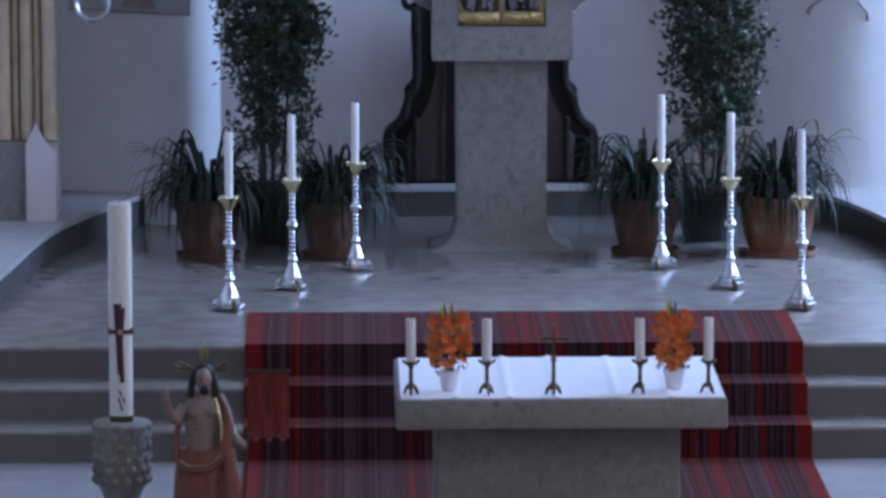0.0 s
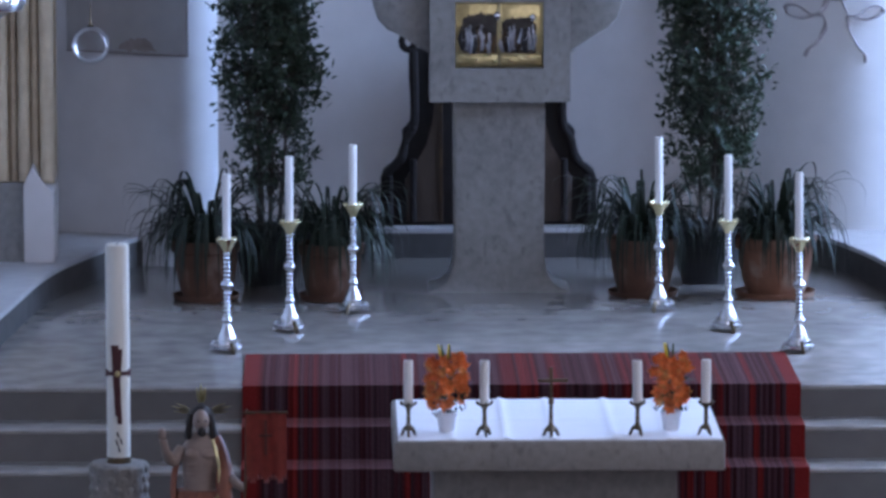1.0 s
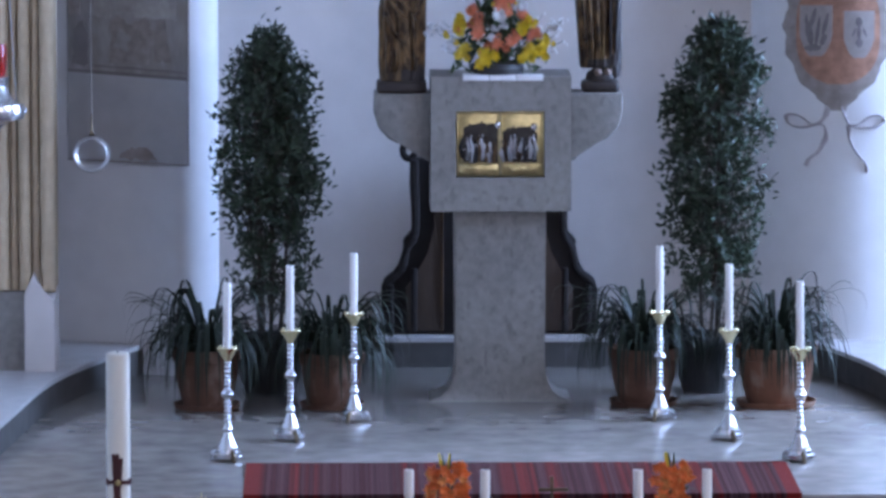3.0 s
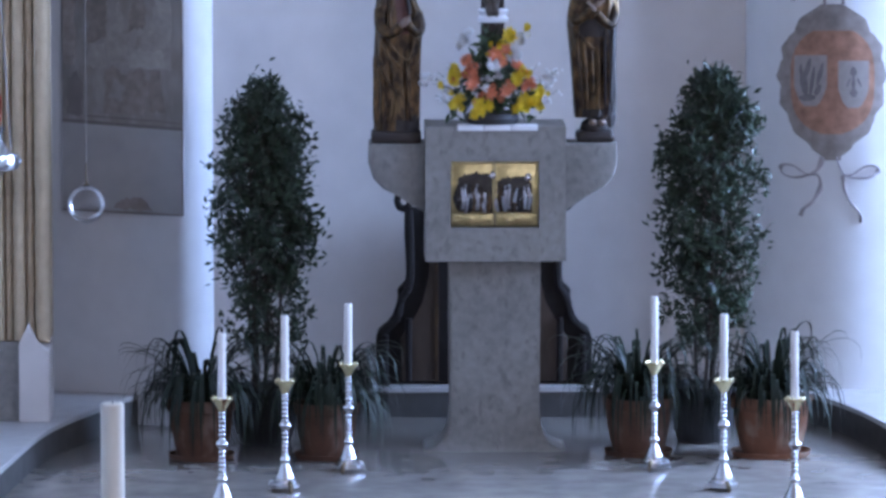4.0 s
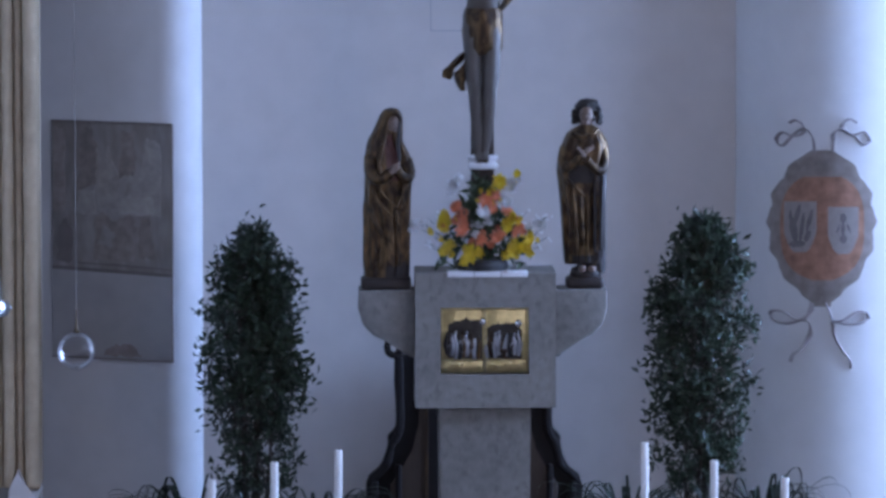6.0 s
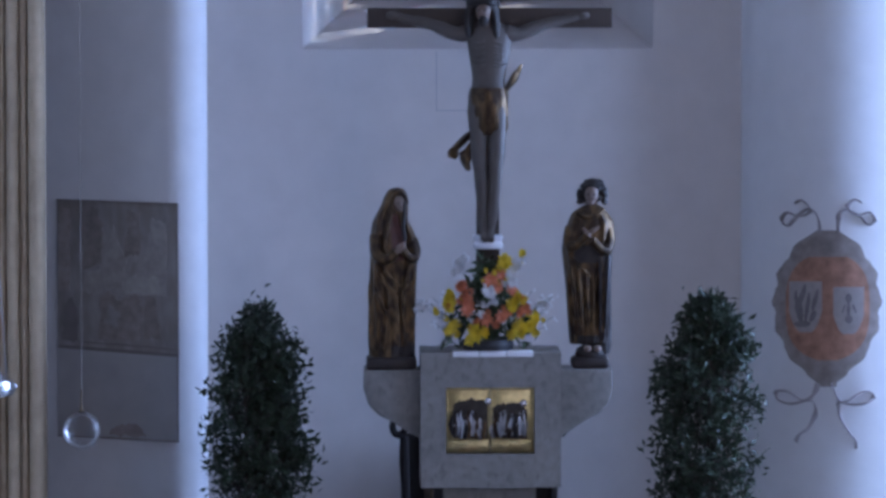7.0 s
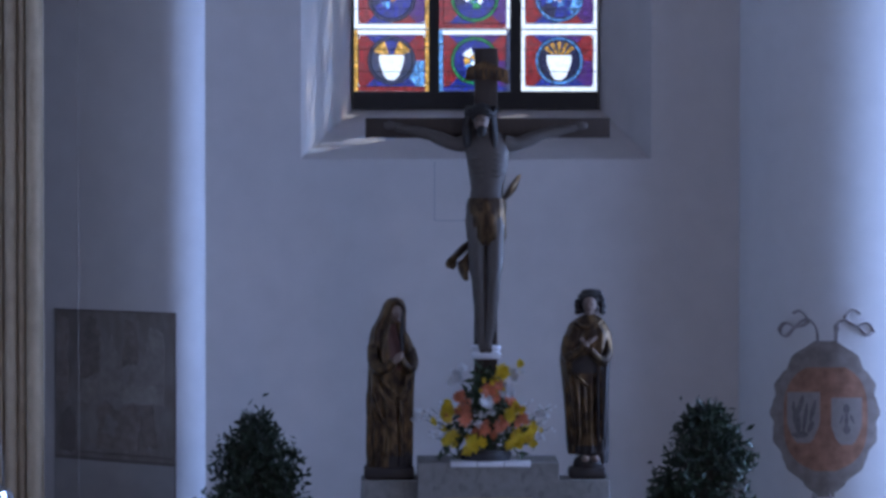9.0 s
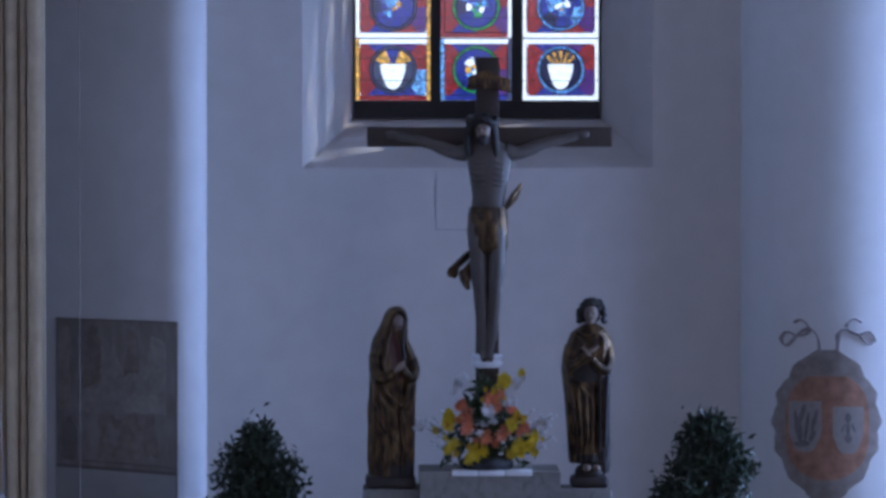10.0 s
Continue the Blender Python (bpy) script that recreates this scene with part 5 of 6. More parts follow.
def altar_bouquet(x, seed, label):
    t = thing("lily_bouquet", (x, 21.50, 1.006), label, "flowers", "bouquets on the altar")
    bm = bm_new()
    lathe(bm, [(0.026, 0), (0.030, 0.008), (0.036, 0.05), (0.042, 0.075), (0.039, 0.076), (0.034, 0.06)], 20)
    part("vase", bm, CERAMIC, t, "small white ceramic vase")
    rnd = random.Random(seed)
    bm = bm_new()
    leaf_cloud(bm, 90, lambda: Vector((rnd.gauss(0, .024), rnd.gauss(0.01, .02), rnd.uniform(.07, .20))), .034, rnd)
    part("foliage", bm, SPRIG, t, smooth=0)
    for k in range(58):
        z = rnd.uniform(.095, .290)
        w = .074 * math.sin(math.pi * min(1, (z - .04) / .30)) ** .7
        a = rnd.uniform(-1, 1)
        blossom(6, rnd.uniform(.020, .031), ORANGE if k % 4 else PEACH2, t, (w * a, -.05 * math.sqrt(max(0, 1 - a * a)) * rnd.uniform(.3, 1), z), seed * 100 + k, narrow=.23, cup=.7)
    for k in range(4):
        bm = bm_new()
        xx = rnd.uniform(-.03, .04)
        tube(bm, [(xx * .4, 0, .22), (xx, -.01, .30), (xx * 1.3, -.012, .335)], [.002, .005, .002], 6)
        part("bud", bm, SPRIG if k % 2 else YELLOW, t)
    for k in range(14):
        bm = bm_new()
        a = rnd.uniform(-1, 1)
        blob(bm, (a * .085, rnd.uniform(-.05, -.02), rnd.uniform(.075, .115)), (.005, .005, .005), 0, 1)
        part("bead_blossom", bm, WHITEP if k % 2 else CROSSRED, t)


altar_bouquet(-0.420, 3, "orange lilies in a small white vase on the altar")
altar_bouquet(0.430, 4, "orange lilies and white sprigs in a white vase")


def tabernacle_flowers():
    t = thing("flower_arrangement", (-0.015, 29.27, 2.131), "mixed yellow, orange and white flowers before the cross", "flowers")
    t.scale = (1.04, 1.0, 1.14)
    rnd = random.Random(12)
    bm = bm_new()
    lathe(bm, [(0.12, 0), (0.13, 0.03), (0.12, 0.05)], 20)
    part("bowl", bm, DARKPOT, t)
    bm = bm_new()
    leaf_cloud(bm, 520, lambda: Vector((rnd.uniform(-1, 1) * .21 * (1.15 - (h := rnd.random())), rnd.gauss(-.01, .04), .03 + .38 * h)), .055, rnd)
    part("foliage", bm, SPRIG, t, smooth=0)
    S = [(-.175, .20, .052, YELLOW), (-.155, .10, .05, YELLOW), (-.05, .085, .062, YELLOW), (.14, .09, .062, YELLOW), (.17, .105, .05, YELLOW), (.10, .21, .05, YELLOW), (.13, .235, .045, YELLOW), (.075, .40, .055, YELLOW), (.035, .36, .035, YELLOW), (-.16, .25, .04, YELLOW),
         (-.10, .24, .055, ORANGE), (-.095, .19, .05, ORANGE), (-.115, .29, .04, PEACH), (.01, .32, .055, ORANGE), (.055, .16, .045, ORANGE), (-.005, .15, .045, PEACH), (.10, .27, .045, PEACH), (.16, .19, .04, PEACH),
         (.0, .28, .06, WHITEP), (-.125, .385, .05, WHITEP), (.125, .385, .05, WHITEP), (.105, .31, .04, WHITEP), (-.03, .17, .03, WHITEP), (.03, .22, .022, WHITEP), (-.02, .215, .022, WHITEP), (-.30, .215, .028, WHITEP), (.245, .21, .03, WHITEP), (-.045, .14, .025, PEACH), (.20, .15, .04, YELLOW)]
    for i, (x, z, r, m) in enumerate(S):
        x, r = x * 1.12, r * .80
        m = PEACH if m is ORANGE else m
        blossom(11 if m in (YELLOW, WHITEP) else 8, r, m, t, (x, -.05 - .05 * (1 - abs(x) / .3) - (.03 if z < .2 else 0), z), 900 + i, narrow=.20, layers=3, cup=.65)
    for i in range(120):
        x, z, r, m = S[i % len(S)]
        m = PEACH if m is ORANGE else m
        x, z = x * 1.12 + rnd.gauss(0, .028), max(.05, z + rnd.gauss(0, .026))
        blossom(9, r * rnd.uniform(.35, .6), m, t, (x, -.03 - .05 * (1 - abs(x) / .3) - rnd.uniform(0, .03), z), 1900 + i, name="small_blossom", narrow=.22, layers=2)
    bm = bm_new()
    for k in range(30):
        sx = rnd.choice((-1, 1))
        x, z = sx * rnd.uniform(.19, .32), rnd.uniform(.10, .27)
        tube(bm, [(sx * .1, -.02, .10), (x * .8, -.04, z * .8), (x, -.05, z)], .0012, 4)
        for q in range(3):
            blob(bm, (x + rnd.gauss(0, .012), -.05, z + rnd.gauss(0, .012)), (.006, .006, .006), 1, 1)
    part("gypsophila", bm, [SPRIG, WHITEP], t, "thin sprigs with tiny white buds")["kind"] = "stuff"


tabernacle_flowers()


# ---- plants ----
def pot_profile(r, h):
    return [(r * .66, 0), (r * .69, .01), (r * .80, h * .25), (r * .89, h * .5), (r * .93, h * .78), (r * 1.0, h * .80), (r * 1.03, h * .97), (r * 1.0, h), (r * .92, h * .985), (r * .90, h * .88)]


def strap_plant(place, r, h, seed, label, potmat=TERRA_SHADED, n=210, spread=0.41):
    t = thing("potted_strap_plant", place, label, "potted plant", "pots round the tabernacle")
    bm = bm_new()
    lathe(bm, pot_profile(r, h), 32)
    part("pot", bm, potmat, t)
    bm = bm_new()
    lathe(bm, [(r * .80, 0), (r * .95, .004), (r * 1.0, .03), (r * .97, .03), (r * .90, .012)], 32)
    part("saucer", bm, potmat, t)
    bm = bm_new()
    lathe(bm, [(r * .90, h * .86), (r * .88, h * .90)], 24)
    part("soil", bm, SOIL, t)
    rnd = random.Random(seed)
    bm = bm_new()
    for _ in range(n):
        a = rnd.uniform(0, 2 * math.pi)
        out = spread * rnd.uniform(.48, 1.0)
        top = rnd.uniform(.08, .26)
        endz = rnd.uniform(-.30, .0) if out > spread * .5 else rnd.uniform(-.05, .16)
        if rnd.random() < .2:
            out, top, endz = spread * rnd.uniform(.6, 1.12), rnd.uniform(.25, .38), rnd.uniform(-.05, .2)
        d = Vector((math.cos(a), math.sin(a), 0))
        s = Vector((-d.y, d.x, 0))
        base = d * rnd.uniform(0, r * .55) + Vector((0, 0, h * .88))
        tip = d * out + Vector((0, 0, h + endz))
        rise = base + d * out * .30 + Vector((0, 0, top * 1.15))
        over = d * out * rnd.uniform(1.0, 1.25) + Vector((0, 0, h + top * .95 + max(0, endz) * .4))
        w = rnd.uniform(.006, .0105)
        row = []
        for k in range(11):
            u = k / 10
            p = base * (1 - u) ** 3 + 3 * rise * u * (1 - u) ** 2 + 3 * over * u * u * (1 - u) + tip * u ** 3
            ww = w * (1 - .15 * u) * (1 - u ** 5)
            row.append((bm.verts.new(p - s * ww + Vector((0, 0, ww * .5))), bm.verts.new(p), bm.verts.new(p + s * ww + Vector((0, 0, ww * .5)))))
        for u, v in zip(row, row[1:]):
            bm.faces.new((u[0], u[1], v[1], v[0]))
            bm.faces.new((u[1], u[2], v[2], v[1]))
    part("leaves", bm, STRAP, t, "long dark arching strap leaves", smooth=60)["kind"] = "stuff"
    return t


strap_plant((-1.50, 29.04, ZP), 0.172, 0.31, 21, "dark strap-leaved plant in a terracotta pot on a saucer")
strap_plant((-0.865, 29.04, ZP), 0.165, 0.29, 22, "arching strap-leaved plant in a terracotta pot beside the pillar")
strap_plant((0.725, 29.12, ZP), 0.178, 0.30, 23, "arching strap-leaved plant in a brown clay pot")
strap_plant((1.40, 29.08, ZP), 0.205, 0.31, 24, "strap-leaved plant in an orange terracotta pot with a pale rim", TERRA_BRIGHT)


def column_tree(place, seed, label, lean=0.0, hw=0.30, z0=0.62, z1=1.91):
    t = thing("potted_ficus", place, label, "potted tree", "trees beside the tabernacle")
    bm = bm_new()
    lathe(bm, pot_profile(0.19, 0.30), 32)
    part("pot", bm, DARKPOT, t)
    bm = bm_new()
    lathe(bm, [(0.17, 0.255), (0.165, 0.265)], 24)
    part("soil", bm, SOIL, t)
    rnd = random.Random(seed)
    stems = []
    for k in range(7):
        a = rnd.uniform(0, 6.28)
        b = Vector((.05 * math.cos(a), .05 * math.sin(a), .26))
        top = Vector((lean + .16 * math.cos(a) * rnd.uniform(.3, 1), .12 * math.sin(a), rnd.uniform(1.2, 1.75)))
        line = smooth_line([b, b.lerp(top, .4) + Vector((rnd.uniform(-.02, .02), 0, 0)), top], 5)
        bm = bm_new()
        tube(bm, line, [.012 * (1 - .75 * i / 10) for i in range(11)], 6)
        part("stem", bm, BARK, t)
        stems.append(line)

    def half(z):
        u = (z - z0) / (z1 - z0)
        return hw * min(1.0, .74 + .55 * u) * (1 + .05 * math.sin(u * 17 + seed)) * max(0.0, 1 - max(0, (u - .55) / .45) ** 2.3) ** .55

    # twigs that end in clumps, with gaps between
    bm, tw = bm_new(), bm_new()
    for k in range(410):
        z = z0 + (z1 - z0) * rnd.random() ** .68
        a = rnd.uniform(0, 6.28)
        rr = half(z) * math.sqrt(rnd.uniform(.02, 1)) * rnd.uniform(.90, 1.02)
        c = Vector((lean * (z - .3) + rr * math.cos(a), .75 * rr * math.sin(a), z))
        line = rnd.choice(stems)
        s = min(line, key=lambda p: abs(p.z - (z - .14)))
        tube(tw, [s, s.lerp(c, .6) + Vector((0, 0, .015)), c], [.003, .0022, .0012], 4)
        q = rnd.uniform(.02, .036)
        leaf_cloud(bm, rnd.randint(15, 23), lambda: c + Vector((rnd.gauss(0, q), rnd.gauss(0, q), rnd.gauss(0, q * 1.25))), .047, rnd, .42, -.45)
    part("branchwork", tw, BARK, t)["kind"] = "stuff"
    part("crown", bm, LEAF, t, "dense small dark green leaves", smooth=0)["kind"] = "stuff"


column_tree((-1.185, 29.62, ZP), 51, "tall columnar ficus with dark leaves in a dark pot", 0.0, 0.268, 0.50, 1.835)
column_tree((1.085, 29.62, ZP), 52, "tall columnar ficus with an uneven top in a dark pot", 0.035, 0.28, 0.50, 1.90)


# ---- candlesticks ----
def candle(place, r, h, label, group, m=WAX, lean=0.0):
    bm = bm_new()
    lathe(bm, [(r, 0), (r, h - .006), (r * .93, h), (r * .6, h - .004), (r * .2, h - .006)], 20)
    t = thing("candle", place, label, "candle", group)
    part("wax", bm, m, t)
    bm = bm_new()
    tube(bm, [(0, 0, h - .008), (.001, 0, h + .004), (.004, 0, h + .011)], .0012, 5)
    part("wick", bm, WICK, t)
    t.matrix_world = pose(*place, 0, lean, 0)
    return t


def tall_stick():
    t = thing("silver_candlestick", (0, 0, 0), "tall turned silver candlestick with a brass drip pan on polished stone", "candlestick", "six tall candlesticks")
    bm = bm_new()
    lathe(bm, [(.066, .012), (.073, .018), (.073, .032), (.060, .038), (.058, .052), (.046, .060), (.042, .076), (.034, .084), (.031, .100), (.022, .110), (.018, .13)], 24)
    part("base", bm, SILVER, t)
    for k in range(3):
        a = radians(90 + 120 * k + 60)
        bm = bm_new()
        tube(bm, smooth_line([(.045 * math.cos(a), .045 * math.sin(a), .045), (.070 * math.cos(a), .070 * math.sin(a), .035), (.078 * math.cos(a), .078 * math.sin(a), .010), (.086 * math.cos(a), .086 * math.sin(a), .006)], 3), [.012] * 3 + [.010] * 3 + [.008] * 3 + [.006], 8)
        blob(bm, (.074 * math.cos(a), .074 * math.sin(a), .009), (.012, .012, .009), 0, 1)
        part("foot", bm, OLDBRASS if k == 1 else SILVER, t)
    prof = [(.016, .13)]
    z = .135
    while z < .445:
        prof += [(.0115, z), (.0165, z + .005), (.0175, z + .009), (.0165, z + .013), (.0115, z + .018)]
        z += .0195
    bm = bm_new()
    lathe(bm, prof, 16)
    part("stem", bm, SILVER, t)
    for z, r in ((.30, .031), (.142, .026)):
        bm = bm_new()
        lathe(bm, [(.014, z - .02), (r * .8, z - .012), (r, z), (r * .8, z + .012), (.014, z + .02)], 20)
        part("knob", bm, SILVER, t)
    bm = bm_new()
    lathe(bm, [(.014, .44), (.020, .455), (.030, .470), (.042, .490), (.047, .505), (.044, .506), (.034, .492), (.018, .484)], 24)
    part("drip_pan", bm, BRASS, t, "brass drip pan")
    for k in range(6):
        a = radians(60 * k)
        bm = bm_new()
        blob(bm, (.044 * math.cos(a), .044 * math.sin(a), .500), (.010, .010, .013), 0, 1)
        part("pan_leaf", bm, BRASS, t)
    return t


first = tall_stick()
rnd6 = random.Random(2)
for i, (x, y) in enumerate(((-1.36, 27.24), (-1.066, 27.90), (-0.755, 28.55), (0.775, 28.57), (1.074, 27.86), (1.366, 27.16))):
    m = pose(x, y, ZP, 0, 0, rnd6.uniform(-25, 25))
    if i == 0:
        first.matrix_world = m @ Matrix.Diagonal((1, 1, 1.08, 1))
    else:
        copy_thing(first, m)
    candle((x, y, ZP + .525), .0195, (.331, .337, .320, .350, .342, .340)[i], "white altar candle in a silver candlestick", "candles in the tall candlesticks", lean=(0.3, 0, 0.3, 0, 0, -0.6)[i])


def short_stick(name="altar_candlestick"):
    t = thing(name, (0, 0, 0), "short dark brass candlestick with clawed feet on the altar", "candlestick", "altar candlesticks")
    bm = bm_new()
    lathe(bm, [(.018, .022), (.014, .035), (.008, .045), (.0075, .060), (.010, .064), (.0075, .068), (.0075, .098), (.011, .103), (.008, .108)], 14)
    part("stem", bm, OLDBRASS, t)
    for k in range(3):
        a = radians(30 + 120 * k)
        bm = bm_new()
        tube(bm, smooth_line([(.008 * math.cos(a), .008 * math.sin(a), .036), (.020 * math.cos(a), .020 * math.sin(a), .024), (.026 * math.cos(a), .026 * math.sin(a), .006), (.033 * math.cos(a), .033 * math.sin(a), .003)], 3), [.006] * 6 + [.005] * 3 + [.003], 6)
        part("foot", bm, OLDBRASS, t)
    bm = bm_new()
    lathe(bm, [(.008, .104), (.016, .112), (.029, .120), (.031, .126), (.028, .125), (.014, .120)], 20)
    part("drip_pan", bm, OLDBRASS, t)
    for k in range(4):
        a = radians(90 * k)
        bm = bm_new()
        blob(bm, (.029 * math.cos(a), .029 * math.sin(a), .127), (.005, .005, .008), 0, 1)
        part("pan_tip", bm, OLDBRASS, t)
    return t


first = short_stick()
for i, x in enumerate((-.565, -.279, .297, .555)):
    m = pose(x, 21.40, 1.006, 0, 0, 12 * i)
    if i == 0:
        first.matrix_world = m
    else:
        copy_thing(first, m)
    candle((x, 21.40, 1.006 + .119), .0178, (.168, .166, .164, .166)[i], "short white candle in a dark brass candlestick", "candles on the altar", lean=(0, 0, -.5, 0)[i])


def altar_cross():
    t = thing("altar_cross", (-.029, 21.38, 1.006), "small dark brass cross on a clawed foot", "cross")
    bm = bm_new()
    lathe(bm, [(.020, .020), (.014, .036), (.008, .05), (.007, .12), (.012, .128), (.010, .140), (.006, .15)], 14)
    part("stem", bm, OLDBRASS, t)
    for k in range(3):
        a = radians(30 + 120 * k)
        bm = bm_new()
        tube(bm, smooth_line([(.010 * math.cos(a), .010 * math.sin(a), .036), (.022 * math.cos(a), .022 * math.sin(a), .024), (.029 * math.cos(a), .029 * math.sin(a), .006), (.037 * math.cos(a), .037 * math.sin(a), .003)], 3), [.006] * 6 + [.005] * 3 + [.003], 6)
        part("foot", bm, OLDBRASS, t)
    bm = bm_new()
    box(bm, -.006, .006, -.004, .004, .145, .262, .002)
    part("upright", bm, OLDBRASS, t)
    bm = bm_new()
    box(bm, -.050, .062, -.004, .004, .206, .218, .002)
    part("arms", bm, OLDBRASS, t)


altar_cross()


# ---- front altar ----
def front_altar():
    t = thing("altar", (0, 21.30, 0), "block altar of grey tuff with an overhanging slab", "altar")
    bm = bm_new()
    box(bm, -.622, .622, 0, 1.0, .885, 1.0, .010)
    part("slab", bm, TUFF, t)
    bm = bm_new()
    box(bm, -.472, .450, .12, .88, 0, .885, .012)
    part("block", bm, TUFF, t)


front_altar()


def altar_cloth():
    bm = bm_new()
    nx, ny = 96, 30
    X0, X1, Y0, Y1 = -.605, .612, 21.312, 22.29
    top = []
    for j in range(ny + 1):
        row = []
        for i in range(nx + 1):
            u, v = i / nx, j / ny
            x, y = X0 + (X1 - X0) * u, Y0 + (Y1 - Y0) * v
            z = 1.0035 + .0016 * noise.noise(Vector((x * 7, y * 5, 0)))
            for k in (1 / 6, 2 / 6, 3 / 6 - .02, 4 / 6, 5 / 6):
                z += .007 * math.exp(-((u - k) / .010) ** 2)
            z += .005 * math.exp(-((v - .5) / .02) ** 2)
            if j == 0:
                y += .004 * math.sin(u * 60)
            row.append(bm.verts.new((x, y, z)))
        top.append(row)
    for a, b in zip(top, top[1:]):
        for i in range(nx):
            bm.faces.new((a[i], a[i + 1], b[i + 1], b[i]))
    edge = top[0] + [r[-1] for r in top[1:]] + top[-1][-2::-1] + [r[0] for r in top[-2:0:-1]]
    low = [bm.verts.new((v.co.x, v.co.y, 1.0008)) for v in edge]
    for i in range(len(edge)):
        j = (i + 1) % len(edge)
        bm.faces.new((edge[i], low[i], low[j], edge[j]))
    tagged(part("altar_cloth", bm, LINEN, smooth=60), "white linen cloth with pressed creases on the altar", "tablecloth")


altar_cloth()


# ---- paschal candle ----
def paschal():
    t = thing("candle_pillar", (-1.658, 21.5, 0), "carved grey stone pillar with a leafy capital", "candle stand")
    bm = bm_new()
    lathe(bm, [(.15, 0), (.15, .05), (.11, .08), (.072, .12), (.068, .60), (.085, .64)], 24)
    part("column", bm, TUFF, t)
    bm = bm_new()
    lathe(bm, [(.085, .64), (.098, .67), (.104, .75), (.108, .84), (.112, .885), (.10, .895), (.05, .895)], 48, fold=lambda a, z: 1 + .06 * math.sin(9 * a + 2) * math.sin(60 * z) + .03 * math.sin(5 * a))
    for k in range(14):
        a = radians(360 / 14 * k)
        for i, z in enumerate((.675, .715, .755, .80, .84, .875)):
            q = a + (i % 2) * radians(360 / 28)
            blob(bm, (.101 * math.cos(q), .101 * math.sin(q), z), (.017, .017, .021), 0, 1)
    part("capital", bm, TUFF, t, "capital of carved leaves")
    bm = bm_new()
    lathe(bm, [(.046, .89), (.046, .918), (.040, .919)], 24)
    part("socket", bm, OLDBRASS, t)
    c = thing("paschal_candle", (-1.658, 21.5, .917), "thick tall ivory candle with a dark red wax cross", "candle")
    bm = bm_new()
    lathe(bm, [(.044, 0), (.0445, .79), (.043, .805), (.036, .811), (.01, .806)], 32)
    part("wax", bm, OLDWAX, c)

    def bent(bm, x0, z0, x1, z1, w, d=.004):
        n = 6
        r = []
        for k in range(n + 1):
            x, z = x0 + (x1 - x0) * k / n, z0 + (z1 - z0) * k / n
            px, pz = -(z1 - z0), x1 - x0
            L = math.hypot(px, pz)
            ring = []
            for s, o in ((-1, -.001), (1, -.001), (1, d), (-1, d)):
                xx = x + s * w * px / L
                zz = z + s * w * pz / L
                a = max(-1.3, min(1.3, xx / .0445))
                q = .0445 + o
                extra = xx - .0445 * a
                ring.append(bm.verts.new((q * math.sin(a) + extra, -q * math.cos(a), zz)))
            r.append(ring)
        for a, b in zip(r, r[1:]):
            for k in range(4):
                bm.faces.new((a[k], a[(k + 1) % 4], b[(k + 1) % 4], b[k]))
        bm.faces.new(r[0][::-1])
        bm.faces.new(r[-1])
    for nm, q in (("cross_bar", (-.004, .43, .006, .13, .008)), ("cross_bar", (-.018, .43, -.004, .16, .006)), ("cross_bar", (.012, .415, .004, .30, .006)), ("cross_arm", (-.056, .322, .060, .322, .008)), ("cross_tip", (-.05, .336, -.05, .308, .006)), ("cross_tip", (.052, .336, .052, .308, .006))):
        bm = bm_new()
        bent(bm, *q)
        part(nm, bm, CROSSRED, c)
    bm = bm_new()
    blob(bm, (0, -.050, .322), (.013, .006, .013), 0, 1)
    part("grain", bm, GOLD, c)
    for x, z in ((-.004, .10), (-.008, .07), (.008, .075), (0, .045)):
        bm = bm_new()
        bent(bm, x, z, x + .006, z - .022, .003, .002)
        part("mark", bm, IRON, c)
    bm = bm_new()
    tube(bm, [(0, 0, .80), (.001, 0, .815)], .002, 5)
    part("wick", bm, WICK, c)


paschal()


